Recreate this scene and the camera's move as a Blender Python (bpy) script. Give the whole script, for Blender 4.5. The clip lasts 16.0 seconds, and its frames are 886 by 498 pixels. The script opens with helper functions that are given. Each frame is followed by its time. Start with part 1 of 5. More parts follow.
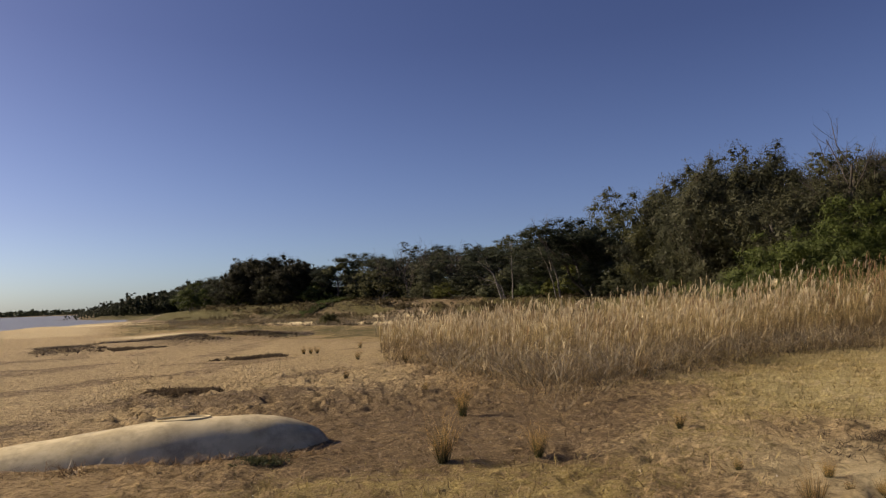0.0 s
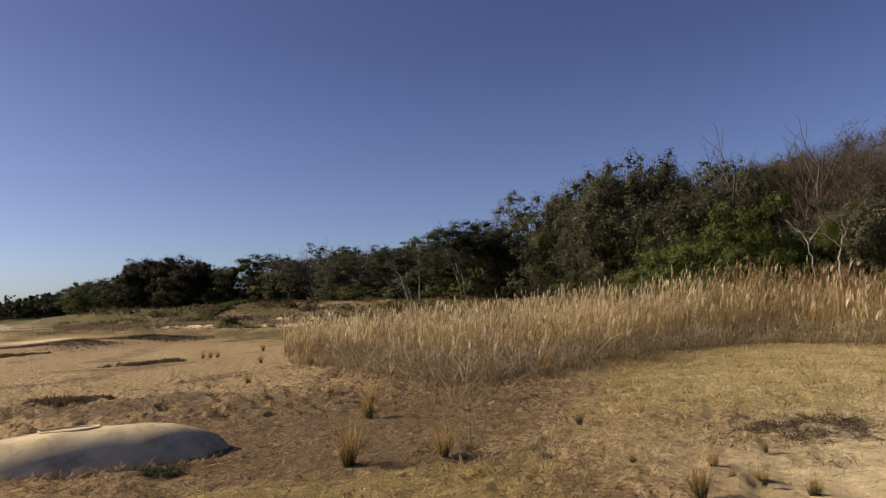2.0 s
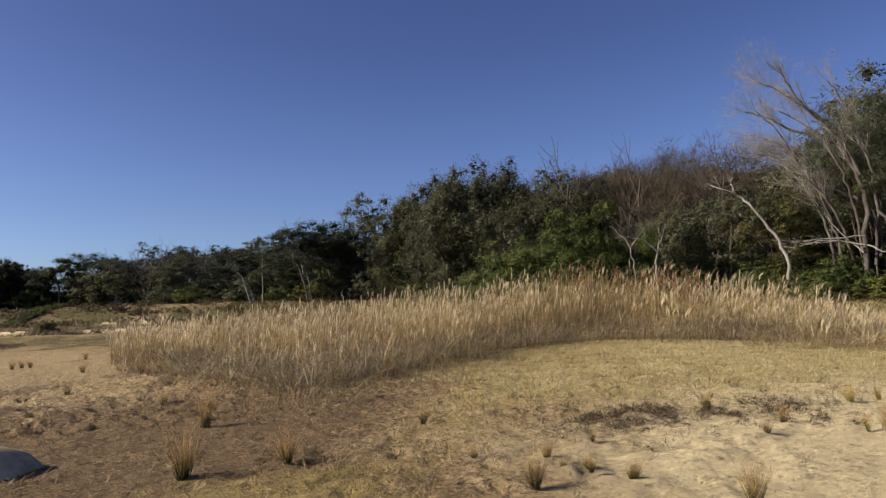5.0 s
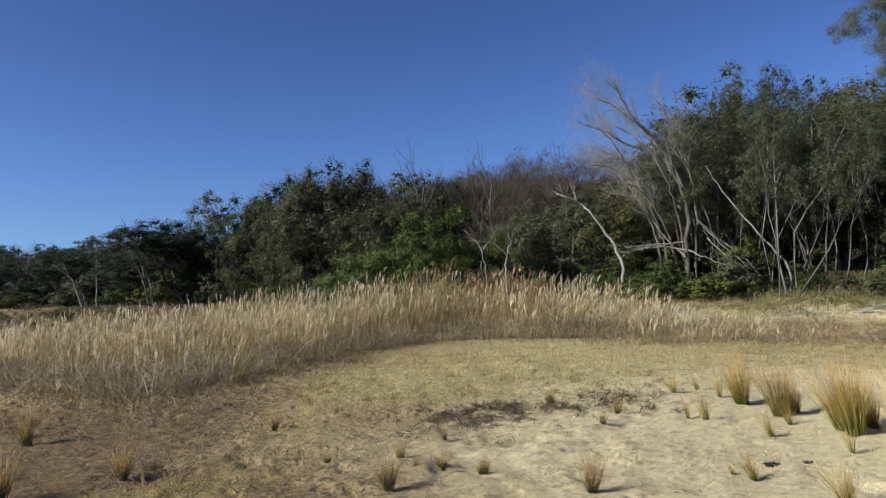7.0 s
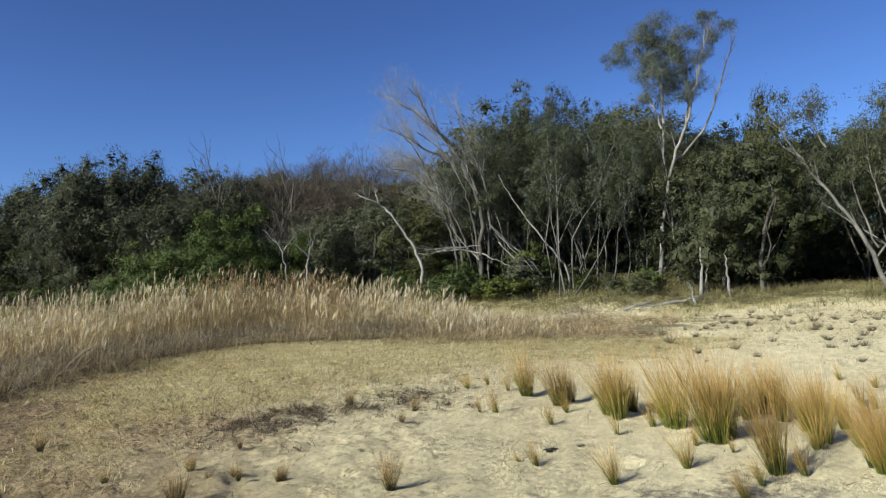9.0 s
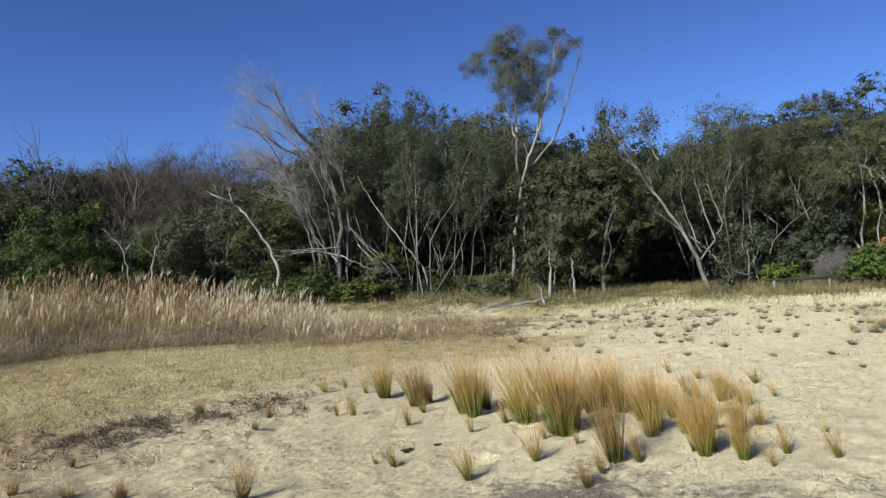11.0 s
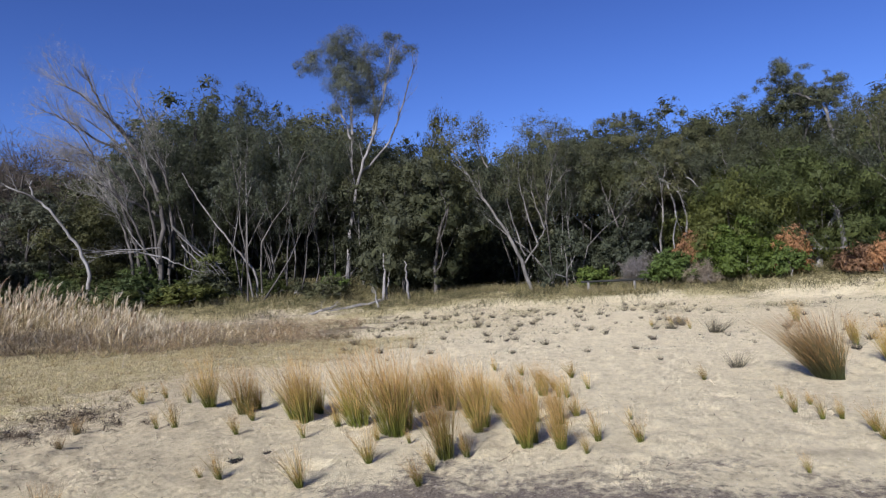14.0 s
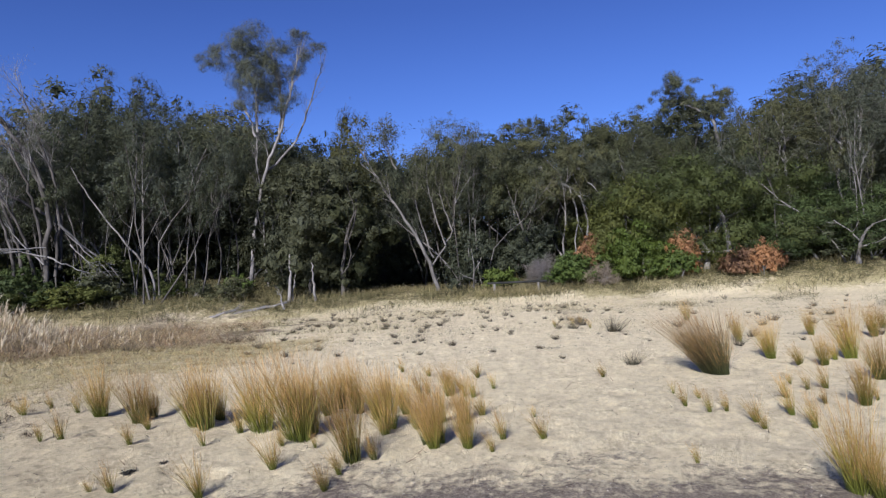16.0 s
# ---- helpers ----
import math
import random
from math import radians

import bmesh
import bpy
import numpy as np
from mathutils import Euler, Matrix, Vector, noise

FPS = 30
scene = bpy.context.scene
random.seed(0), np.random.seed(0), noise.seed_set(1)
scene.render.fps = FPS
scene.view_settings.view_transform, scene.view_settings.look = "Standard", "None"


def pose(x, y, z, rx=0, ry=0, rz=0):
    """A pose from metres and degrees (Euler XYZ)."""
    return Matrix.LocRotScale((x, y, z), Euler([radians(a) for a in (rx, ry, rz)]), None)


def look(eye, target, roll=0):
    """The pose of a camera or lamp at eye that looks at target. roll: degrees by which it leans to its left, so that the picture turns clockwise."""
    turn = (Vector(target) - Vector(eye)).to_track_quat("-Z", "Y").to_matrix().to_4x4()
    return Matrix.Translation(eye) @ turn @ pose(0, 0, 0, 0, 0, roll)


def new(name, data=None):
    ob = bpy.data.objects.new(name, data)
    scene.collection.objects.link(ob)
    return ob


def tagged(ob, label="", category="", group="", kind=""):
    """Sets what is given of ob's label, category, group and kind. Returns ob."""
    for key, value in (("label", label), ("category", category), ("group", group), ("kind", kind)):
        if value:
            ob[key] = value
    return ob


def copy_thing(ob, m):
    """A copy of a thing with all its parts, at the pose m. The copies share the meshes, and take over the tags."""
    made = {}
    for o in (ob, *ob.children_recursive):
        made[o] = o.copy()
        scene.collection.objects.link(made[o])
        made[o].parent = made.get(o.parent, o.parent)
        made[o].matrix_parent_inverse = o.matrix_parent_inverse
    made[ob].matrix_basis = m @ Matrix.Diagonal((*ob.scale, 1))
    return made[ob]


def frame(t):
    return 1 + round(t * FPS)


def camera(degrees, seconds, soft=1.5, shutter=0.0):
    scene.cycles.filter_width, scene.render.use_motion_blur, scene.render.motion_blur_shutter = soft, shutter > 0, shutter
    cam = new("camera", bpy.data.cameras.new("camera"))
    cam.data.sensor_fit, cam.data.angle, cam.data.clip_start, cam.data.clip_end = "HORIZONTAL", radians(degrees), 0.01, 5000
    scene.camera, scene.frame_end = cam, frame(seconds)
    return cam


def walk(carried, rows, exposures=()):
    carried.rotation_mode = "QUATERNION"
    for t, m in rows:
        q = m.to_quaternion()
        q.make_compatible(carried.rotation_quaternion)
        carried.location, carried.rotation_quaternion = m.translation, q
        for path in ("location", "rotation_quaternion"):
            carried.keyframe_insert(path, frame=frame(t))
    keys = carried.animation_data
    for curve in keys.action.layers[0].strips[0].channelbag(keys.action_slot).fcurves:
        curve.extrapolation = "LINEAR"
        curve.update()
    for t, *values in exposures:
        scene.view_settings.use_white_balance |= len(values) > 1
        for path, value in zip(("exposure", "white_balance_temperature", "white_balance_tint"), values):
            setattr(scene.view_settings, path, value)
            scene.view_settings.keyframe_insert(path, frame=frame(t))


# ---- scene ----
cam = camera(66.2, 16.0, soft=1.25)
# seconds, heading (clockwise from +y), tilt up, lean: someone stands on the sand and turns on the spot
ROWS = (
    (0.0, 0.03, 4.40, -1.90),
    (0.5, 1.57, 4.37, -1.85),
    (1.0, 3.44, 4.36, -2.03),
    (1.5, 5.48, 4.30, -2.03),
    (2.0, 7.86, 4.25, -2.14),
    (2.5, 9.88, 4.19, -2.25),
    (3.0, 11.90, 4.16, -2.29),
    (3.5, 13.64, 4.09, -2.36),
    (6.0, 26.27, 3.74, -2.64),
    (6.5, 29.15, 3.64, -2.78),
    (7.0, 32.87, 3.53, -2.70),
    (7.5, 37.21, 3.36, -2.82),
    (8.0, 41.73, 3.19, -2.89),
    (8.5, 45.67, 3.01, -2.86),
    (9.0, 49.46, 2.85, -2.90),
    (9.5, 52.65, 2.74, -2.96),
    (12.0, 66.26, 2.25, -2.99),
    (12.5, 68.47, 2.18, -2.99),
    (13.0, 70.84, 2.07, -3.01),
    (13.5, 73.02, 1.98, -2.99),
    (14.0, 75.20, 1.90, -3.02),
    (14.5, 77.07, 1.83, -3.00),
    (15.0, 79.01, 1.77, -3.01),
    (15.5, 80.84, 1.70, -3.01),
    (16.0, 82.93, 1.63, -2.95),
)
EYE = 1.65
EXPO = ((0.0, 0.14, 8800, 15), (3.5, 0.35, 8650, 18), (6.0, 0.42, 6900, 6), (9.5, 0.55, 6250, -1), (12.0, 0.42, 5920, 11), (16.0, 0.34, 5690, 17))
rows = [(t, pose(0, 0, EYE, 90 + p, 0, -h) @ pose(0, 0, 0, 0, 0, r)) for t, h, p, r in ROWS]
walk(cam, rows, EXPO)

# ---- world, sun ----
SUN_AZ, SUN_EL = -77.0, 29.0
world = bpy.data.worlds.new("sky")
scene.world = world
world.use_nodes = True
wn, wl = world.node_tree.nodes, world.node_tree.links
sky = wn.new("ShaderNodeTexSky")
sky.sky_type, sky.sun_disc = "NISHITA", False
sky.sun_elevation, sky.sun_rotation = radians(SUN_EL), radians(SUN_AZ)
sky.air_density, sky.dust_density, sky.ozone_density, sky.altitude = 0.8, 1.2, 2.8, 0
tint = wn.new("ShaderNodeMix")
tint.data_type, tint.blend_type = "RGBA", "MULTIPLY"
tint.inputs[0].default_value = 1.0
# sea haze painted as a sky tint: brighter and paler towards the horizon
way, split, fade = wn.new("ShaderNodeTexCoord"), wn.new("ShaderNodeSeparateXYZ"), wn.new("ShaderNodeValToRGB")
wl.new(way.outputs["Generated"], split.inputs[0])
wl.new(split.outputs["Z"], fade.inputs[0])
for stop, (place, colour) in zip((fade.color_ramp.elements[0], fade.color_ramp.elements.new(0.12), fade.color_ramp.elements[-1]), ((0.0, (0.96, 1.34, 1.97, 1)), (0.12, (0.86, 1.06, 1.62, 1)), (0.36, (0.655, 0.79, 1.31, 1)))):
    stop.position, stop.color = place, colour
wl.new(fade.outputs[0], tint.inputs[7])
wl.new(sky.outputs[0], tint.inputs[6])
wl.new(tint.outputs[2], wn["Background"].inputs[0])
wn["Background"].inputs[1].default_value = 0.066
sun = new("sun", bpy.data.lights.new("sun", "SUN"))
sun.data.energy, sun.data.angle, sun.data.color = 5.9, radians(0.5), (1.0, 0.94, 0.83)
sun_from = Vector((math.sin(radians(SUN_AZ)) * math.cos(radians(SUN_EL)), math.cos(radians(SUN_AZ)) * math.cos(radians(SUN_EL)), math.sin(radians(SUN_EL))))
sun.matrix_world = look(sun_from * 60, (0, 0, 0))

# ---- materials ----


class Nodes:
    """Short hand for building one node material."""

    def __init__(self, name, rough=0.8, spec=0.3):
        self.mat = bpy.data.materials.new(name)
        self.mat.use_nodes = True
        self.t = self.mat.node_tree
        self.bsdf = self.t.nodes["Principled BSDF"]
        self.bsdf.inputs["Roughness"].default_value = rough
        self.bsdf.inputs["Specular IOR Level"].default_value = spec

    def n(self, kind, **values):
        node = self.t.nodes.new("ShaderNode" + kind)
        for k, v in values.items():
            node.inputs[k.replace("_", " ")].default_value = v
        return node

    def link(self, a, b):
        self.t.links.new(a, b)

    def pos(self):
        return self.n("NewGeometry").outputs["Position"]

    def noise(self, scale, detail=4.0, rough=0.6, where=None):
        node = self.n("TexNoise", Scale=scale, Detail=detail, Roughness=rough)
        self.link(where if where is not None else self.pos(), node.inputs["Vector"])
        return node.outputs["Fac"]

    def ramp(self, fac, *stops):
        node = self.n("ValToRGB")
        while len(node.color_ramp.elements) < len(stops):
            node.color_ramp.elements.new(0.5)
        for e, (p, c) in zip(node.color_ramp.elements, stops):
            e.position, e.color = p, (*c, 1) if isinstance(c, tuple) else (c, c, c, 1)
        self.link(fac, node.inputs[0])
        return node.outputs[0]

    def mix(self, fac, a, b, blend="MIX"):
        node = self.t.nodes.new("ShaderNodeMix")
        node.data_type, node.blend_type = "RGBA", blend
        for value, socket in ((fac, node.inputs[0]), (a, node.inputs[6]), (b, node.inputs[7])):
            if isinstance(value, (int, float)):
                socket.default_value = value
            elif isinstance(value, tuple):
                socket.default_value = (*value, 1)
            else:
                self.link(value, socket)
        return node.outputs[2]

    def math(self, op, a, b=0.0, clamp=False):
        node = self.t.nodes.new("ShaderNodeMath")
        node.operation, node.use_clamp = op, clamp
        for value, socket in ((a, node.inputs[0]), (b, node.inputs[1])):
            if isinstance(value, (int, float)):
                socket.default_value = value
            else:
                self.link(value, socket)
        return node.outputs[0]

    def attr(self, name):
        node = self.t.nodes.new("ShaderNodeAttribute")
        node.attribute_name = name
        return node

    def color(self, c):
        if isinstance(c, tuple):
            self.bsdf.inputs["Base Color"].default_value = (*c, 1)
        else:
            self.link(c, self.bsdf.inputs["Base Color"])

    def bump(self, height, strength=0.5, distance=0.02):
        node = self.n("Bump", Strength=strength, Distance=distance)
        self.link(height, node.inputs["Height"])
        self.link(node.outputs[0], self.bsdf.inputs["Normal"])

    def glow_through(self, c, amount):
        """Light that passes through a leaf or blade."""
        tr = self.n("BsdfTranslucent")
        if isinstance(c, tuple):
            tr.inputs[0].default_value = (*c, 1)
        else:
            self.link(c, tr.inputs[0])
        mx = self.n("MixShader", Fac=amount)
        self.link(self.bsdf.outputs[0], mx.inputs[1])
        self.link(tr.outputs[0], mx.inputs[2])
        self.link(mx.outputs[0], self.t.nodes["Material Output"].inputs[0])


def leaf_material(name, dark, light, dry=None, dry_share=0.0, rough=0.6, through_amount=0.38, spec=0.15):
    m = Nodes(name, rough, spec)
    dark, light = (tuple(v * 1.55 for v in c) for c in (dark, light))
    g = m.n("NewGeometry")
    c = m.ramp(g.outputs["Random Per Island"], (0.0, tuple(0.75 * a + 0.25 * b for a, b in zip(dark, light))), (1.0, tuple(0.25 * a + 0.75 * b for a, b in zip(dark, light))))
    big = m.noise(0.55, 3.0)
    c = m.mix(m.ramp(big, (0.35, 0.0), (0.65, 1.0)), c, m.mix(1.0, c, (1.22, 1.18, 1.0), "MULTIPLY"))
    if dry:
        c = m.mix(m.ramp(m.noise(1.7, 3.0), (0.62 - dry_share * 0.4, 0.0), (0.75 - dry_share * 0.4, 1.0)), c, dry)
    # inner sprays get a darker mottle: shade inside the clumps put into the colour
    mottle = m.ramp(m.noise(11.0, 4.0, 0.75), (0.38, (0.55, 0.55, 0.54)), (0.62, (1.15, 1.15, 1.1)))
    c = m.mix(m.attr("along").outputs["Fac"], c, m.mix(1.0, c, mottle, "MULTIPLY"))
    ob = m.t.nodes.new("ShaderNodeObjectInfo")
    c = m.mix(1.0, c, m.ramp(ob.outputs["Random"], (0.0, (0.74, 0.79, 0.84)), (0.5, (0.95, 0.97, 1.0)), (1.0, (1.14, 1.08, 0.94))), "MULTIPLY")
    m.color(c)
    m.glow_through(c, through_amount)
    return m.mat


def bark_material(name, dark, light, scale=6.0):
    m = Nodes(name, 0.85, 0.2)
    mp = m.n("Mapping")
    mp.inputs["Scale"].default_value = (1, 1, 0.25)
    m.link(m.pos(), mp.inputs[0])
    f = m.noise(scale, 6.0, 0.7, mp.outputs[0])
    c = m.ramp(f, (0.3, dark), (0.7, light))
    c = m.mix(m.ramp(m.noise(1.3, 4.0), (0.45, 0.0), (0.6, 0.6)), c, tuple(v * 0.55 for v in dark))
    m.color(c)
    m.bump(f, 0.6, 0.02)
    return m.mat


def blade_material(name, low, mid, tip, rough=0.55, through_amount=0.25, uneven=(0.6, 1.35)):
    """Colour runs along the blade from root to tip; the attribute 'along' goes from 0 to 1."""
    m = Nodes(name, rough, 0.35)
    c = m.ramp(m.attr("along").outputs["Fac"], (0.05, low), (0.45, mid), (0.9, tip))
    g = m.n("NewGeometry")
    c = m.mix(1.0, c, m.ramp(g.outputs["Random Per Island"], (0.0, uneven[0]), (1.0, uneven[1])), "MULTIPLY")
    c = m.mix(1.0, c, m.ramp(m.noise(0.8, 3.0, 0.65), (0.36, (0.66, 0.62, 0.60)), (0.5, (0.97, 0.95, 0.94)), (0.64, (1.22, 1.22, 1.18))), "MULTIPLY")
    ob = m.t.nodes.new("ShaderNodeObjectInfo")
    c = m.mix(1.0, c, m.ramp(ob.outputs["Random"], (0.0, (0.85, 0.8, 0.75)), (1.0, (1.15, 1.12, 1.0))), "MULTIPLY")
    m.color(c)
    m.glow_through(c, through_amount)
    return m.mat


M = {}
# shaded copy of the wattle leaf: weaker light on the big bushes in the colour
M["wattle_shaded"] = leaf_material("wattle_shaded_leaf", (0.031, 0.043, 0.012), (0.067, 0.085, 0.027))
M["dense"] = leaf_material("dense_tree_leaf", (0.025, 0.028, 0.018), (0.064, 0.067, 0.042), (0.055, 0.042, 0.028), 0.12)
M["wattle"] = leaf_material("wattle_leaf", (0.038, 0.056, 0.015), (0.088, 0.118, 0.032))
M["bush_green"] = leaf_material("bush_leaf", (0.026, 0.038, 0.014), (0.060, 0.078, 0.028))
M["olive"] = leaf_material("olive_leaf", (0.033, 0.037, 0.022), (0.077, 0.083, 0.049), (0.065, 0.058, 0.036), 0.1)
M["dark"] = leaf_material("dark_leaf", (0.029, 0.032, 0.016), (0.065, 0.069, 0.034), (0.05, 0.042, 0.03), 0.05)
M["silver"] = leaf_material("silver_leaf", (0.021, 0.026, 0.017), (0.058, 0.064, 0.043), rough=0.6, spec=0.15)
M["gum"] = leaf_material("gum_leaf", (0.036, 0.041, 0.029), (0.088, 0.094, 0.065), (0.085, 0.068, 0.04), 0.1, rough=0.5)
M["dead_leaf"] = leaf_material("dead_leaf", (0.10, 0.055, 0.032), (0.26, 0.15, 0.088), rough=0.7)
M["brown_leaf"] = leaf_material("brown_leaf", (0.038, 0.032, 0.027), (0.088, 0.075, 0.064), rough=0.7)
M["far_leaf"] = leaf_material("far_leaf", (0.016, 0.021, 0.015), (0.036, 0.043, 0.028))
M["olive_green"] = leaf_material("olive_green_leaf", (0.030, 0.038, 0.012), (0.072, 0.082, 0.027))
M["emerald"] = leaf_material("emerald_leaf", (0.024, 0.038, 0.007), (0.054, 0.078, 0.017), spec=0.2)
M["grey_twig"] = leaf_material("grey_twig_leaf", (0.07, 0.062, 0.056), (0.19, 0.17, 0.155), rough=0.8)
M["dune_scrub"] = leaf_material("dune_scrub_leaf", (0.040, 0.034, 0.022), (0.095, 0.080, 0.052), rough=0.8)
# very dark leaf: the backlit look of the dome trees is put into the colour
M["backlit"] = leaf_material("backlit_leaf", (0.012, 0.012, 0.008), (0.028, 0.029, 0.019), rough=0.7)
M["char"] = leaf_material("char_leaf", (0.012, 0.011, 0.010), (0.05, 0.045, 0.04), rough=0.8)
M["heath"] = leaf_material("heath_leaf", (0.036, 0.026, 0.019), (0.090, 0.066, 0.046), rough=0.7)
M["bark"] = bark_material("bark", (0.040, 0.036, 0.031), (0.130, 0.118, 0.105))
M["pale_bark"] = bark_material("pale_bark", (0.078, 0.072, 0.064), (0.245, 0.229, 0.208))
M["dead_wood"] = bark_material("dead_wood", (0.11, 0.104, 0.095), (0.31, 0.295, 0.272))
M["twig"] = bark_material("twig", (0.105, 0.097, 0.088), (0.29, 0.272, 0.252))
M["brown_twig"] = bark_material("brown_twig", (0.052, 0.045, 0.039), (0.125, 0.110, 0.096))
M["rush"] = blade_material("rush_blade", (0.125, 0.155, 0.030), (0.335, 0.275, 0.070), (0.56, 0.350, 0.130), through_amount=0.45)
M["rush_head"] = blade_material("rush_head", (0.42, 0.270, 0.100), (0.52, 0.345, 0.150), (0.60, 0.43, 0.23), 0.8, 0.4)
M["rush_grey"] = blade_material("rush_grey_blade", (0.055, 0.052, 0.036), (0.12, 0.108, 0.078), (0.22, 0.19, 0.14))
M["rush_dark"] = blade_material("rush_dark_blade", (0.042, 0.052, 0.02), (0.125, 0.105, 0.046), (0.27, 0.19, 0.11))
# root colour is extra dark: shade between the crowded stems painted in
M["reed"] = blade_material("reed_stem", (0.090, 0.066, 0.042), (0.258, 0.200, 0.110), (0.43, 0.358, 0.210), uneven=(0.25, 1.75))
M["plume"] = blade_material("reed_plume", (0.48, 0.40, 0.29), (0.69, 0.635, 0.49), (0.82, 0.78, 0.66), 0.8, 0.4, (0.55, 1.25))
M["reed_grey"] = blade_material("reed_grey_stem", (0.14, 0.120, 0.092), (0.245, 0.215, 0.168), (0.37, 0.325, 0.25), uneven=(0.35, 1.6))
M["plume_brown"] = blade_material("reed_plume_brown", (0.19, 0.125, 0.078), (0.27, 0.185, 0.115), (0.38, 0.285, 0.19), 0.8, 0.4)
M["haze_twig"] = leaf_material("haze_twig_leaf", (0.13, 0.125, 0.12), (0.24, 0.235, 0.23), rough=0.8)
M["straw"] = blade_material("straw_blade", (0.215, 0.178, 0.068), (0.395, 0.328, 0.130), (0.53, 0.452, 0.225))
M["cream_straw"] = blade_material("cream_straw_blade", (0.36, 0.29, 0.16), (0.52, 0.44, 0.27), (0.62, 0.54, 0.36))
M["clump"] = blade_material("clump_blade", (0.14, 0.110, 0.052), (0.30, 0.240, 0.115), (0.47, 0.39, 0.205))
M["bank_grass"] = blade_material("bank_grass_blade", (0.075, 0.076, 0.032), (0.16, 0.146, 0.068), (0.27, 0.235, 0.13))
M["dune_grass"] = blade_material("dune_grass_blade", (0.085, 0.070, 0.036), (0.17, 0.137, 0.072), (0.30, 0.24, 0.135))
M["debris"] = blade_material("debris_bit", (0.07, 0.055, 0.045), (0.11, 0.09, 0.07), (0.16, 0.13, 0.10), 0.9, 0.0, (0.5, 1.5))
M["shell"] = blade_material("shell_bit", (0.72, 0.68, 0.60), (0.78, 0.75, 0.68), (0.8, 0.78, 0.72), 0.6, 0.0, (0.7, 1.05))
M["bank_scrub"] = blade_material("bank_scrub_blade", (0.045, 0.048, 0.022), (0.10, 0.098, 0.046), (0.19, 0.17, 0.09))
M["litter"] = blade_material("litter_stalk", (0.20, 0.14, 0.085), (0.28, 0.20, 0.12), (0.36, 0.27, 0.17))


def ground_material():
    m = Nodes("ground", 0.95, 0.15)
    z = m.attr("zone")
    sep = m.n("SeparateColor")
    m.link(z.outputs["Color"], sep.inputs[0])
    pale, litter, straw, green = sep.outputs[0], sep.outputs[1], sep.outputs[2], z.outputs["Alpha"]
    fine, mid, coarse = m.noise(48.0, 6.0, 0.8), m.noise(8.0, 7.0, 0.72), m.noise(1.6, 6.0, 0.66)
    rough = m.math("ADD", m.math("MULTIPLY", mid, 0.6), m.math("MULTIPLY", coarse, 0.4))
    tan = m.ramp(mid, (0.32, (0.175, 0.108, 0.052)), (0.5, (0.330, 0.222, 0.115)), (0.68, (0.49, 0.36, 0.205)))
    cream = m.ramp(mid, (0.30, (0.56, 0.47, 0.285)), (0.44, (0.700, 0.600, 0.375)), (0.7, (0.80, 0.70, 0.46)))
    c = m.mix(pale, tan, cream)
    # dark specks at random: the shade of small dents put into the sand colour
    dent_specks = m.math("MULTIPLY", m.ramp(m.noise(8.0, 4.0, 0.75), (0.55, 0.0), (0.66, 0.7)), m.math("SUBTRACT", 1.0, m.math("MULTIPLY", pale, 0.72)))
    c = m.mix(dent_specks, c, m.mix(1.0, c, (0.55, 0.49, 0.43), "MULTIPLY"))

    def cover(amount, sharp=0.07):
        d = m.math("SUBTRACT", amount, rough)
        return m.math("DIVIDE", m.math("ADD", d, sharp), 2 * sharp, True)

    brown = m.ramp(fine, (0.3, (0.066, 0.038, 0.020)), (0.5, (0.215, 0.150, 0.082)), (0.72, (0.43, 0.315, 0.180)))
    brown = m.mix(m.math("MULTIPLY", pale, 0.8), brown, m.ramp(fine, (0.3, (0.10, 0.082, 0.062)), (0.5, (0.24, 0.205, 0.16)), (0.72, (0.44, 0.39, 0.31))))
    c = m.mix(cover(litter), c, brown)
    gold = m.ramp(fine, (0.3, (0.135, 0.098, 0.034)), (0.5, (0.395, 0.300, 0.122)), (0.72, (0.62, 0.52, 0.265)))
    gold = m.mix(m.math("MULTIPLY", pale, 0.85), gold, m.ramp(fine, (0.3, (0.19, 0.150, 0.068)), (0.5, (0.53, 0.460, 0.240)), (0.72, (0.77, 0.69, 0.405))))
    c = m.mix(cover(straw), c, gold)
    olive = m.ramp(fine, (0.25, (0.050, 0.050, 0.020)), (0.6, (0.13, 0.115, 0.048)), (0.8, (0.23, 0.20, 0.10)))
    c = m.mix(cover(green), c, olive)
    c = m.mix(1.0, c, m.ramp(m.noise(3.4, 7.0, 0.72), (0.3, (0.78, 0.76, 0.74)), (0.5, (0.99, 0.99, 0.99)), (0.7, (1.12, 1.12, 1.10))), "MULTIPLY")
    c = m.mix(m.math("SUBTRACT", 1.0, m.math("MULTIPLY", pale, 0.78)), c, m.ramp(m.noise(16.0, 6.0, 0.8), (0.36, (0.52, 0.50, 0.49)), (0.5, (1.0, 1.0, 1.0)), (0.64, (1.42, 1.42, 1.40))), "MULTIPLY")
    # shell grit: tiny bright and dark specks
    v = m.n("TexVoronoi", Scale=26.0)
    m.link(m.pos(), v.inputs["Vector"])
    grit = m.math("LESS_THAN", v.outputs["Distance"], 0.085)
    c = m.mix(m.math("MULTIPLY", grit, 0.75), c, m.ramp(m.noise(11.0, 1.0), (0.45, (0.16, 0.13, 0.10)), (0.55, (0.85, 0.80, 0.70))))
    m.color(c)
    dents = m.n("TexVoronoi", Scale=3.4)
    warp = m.t.nodes.new("ShaderNodeVectorMath")
    warp.operation = "ADD"
    wob = m.n("TexNoise", Scale=6.0, Detail=2.0)
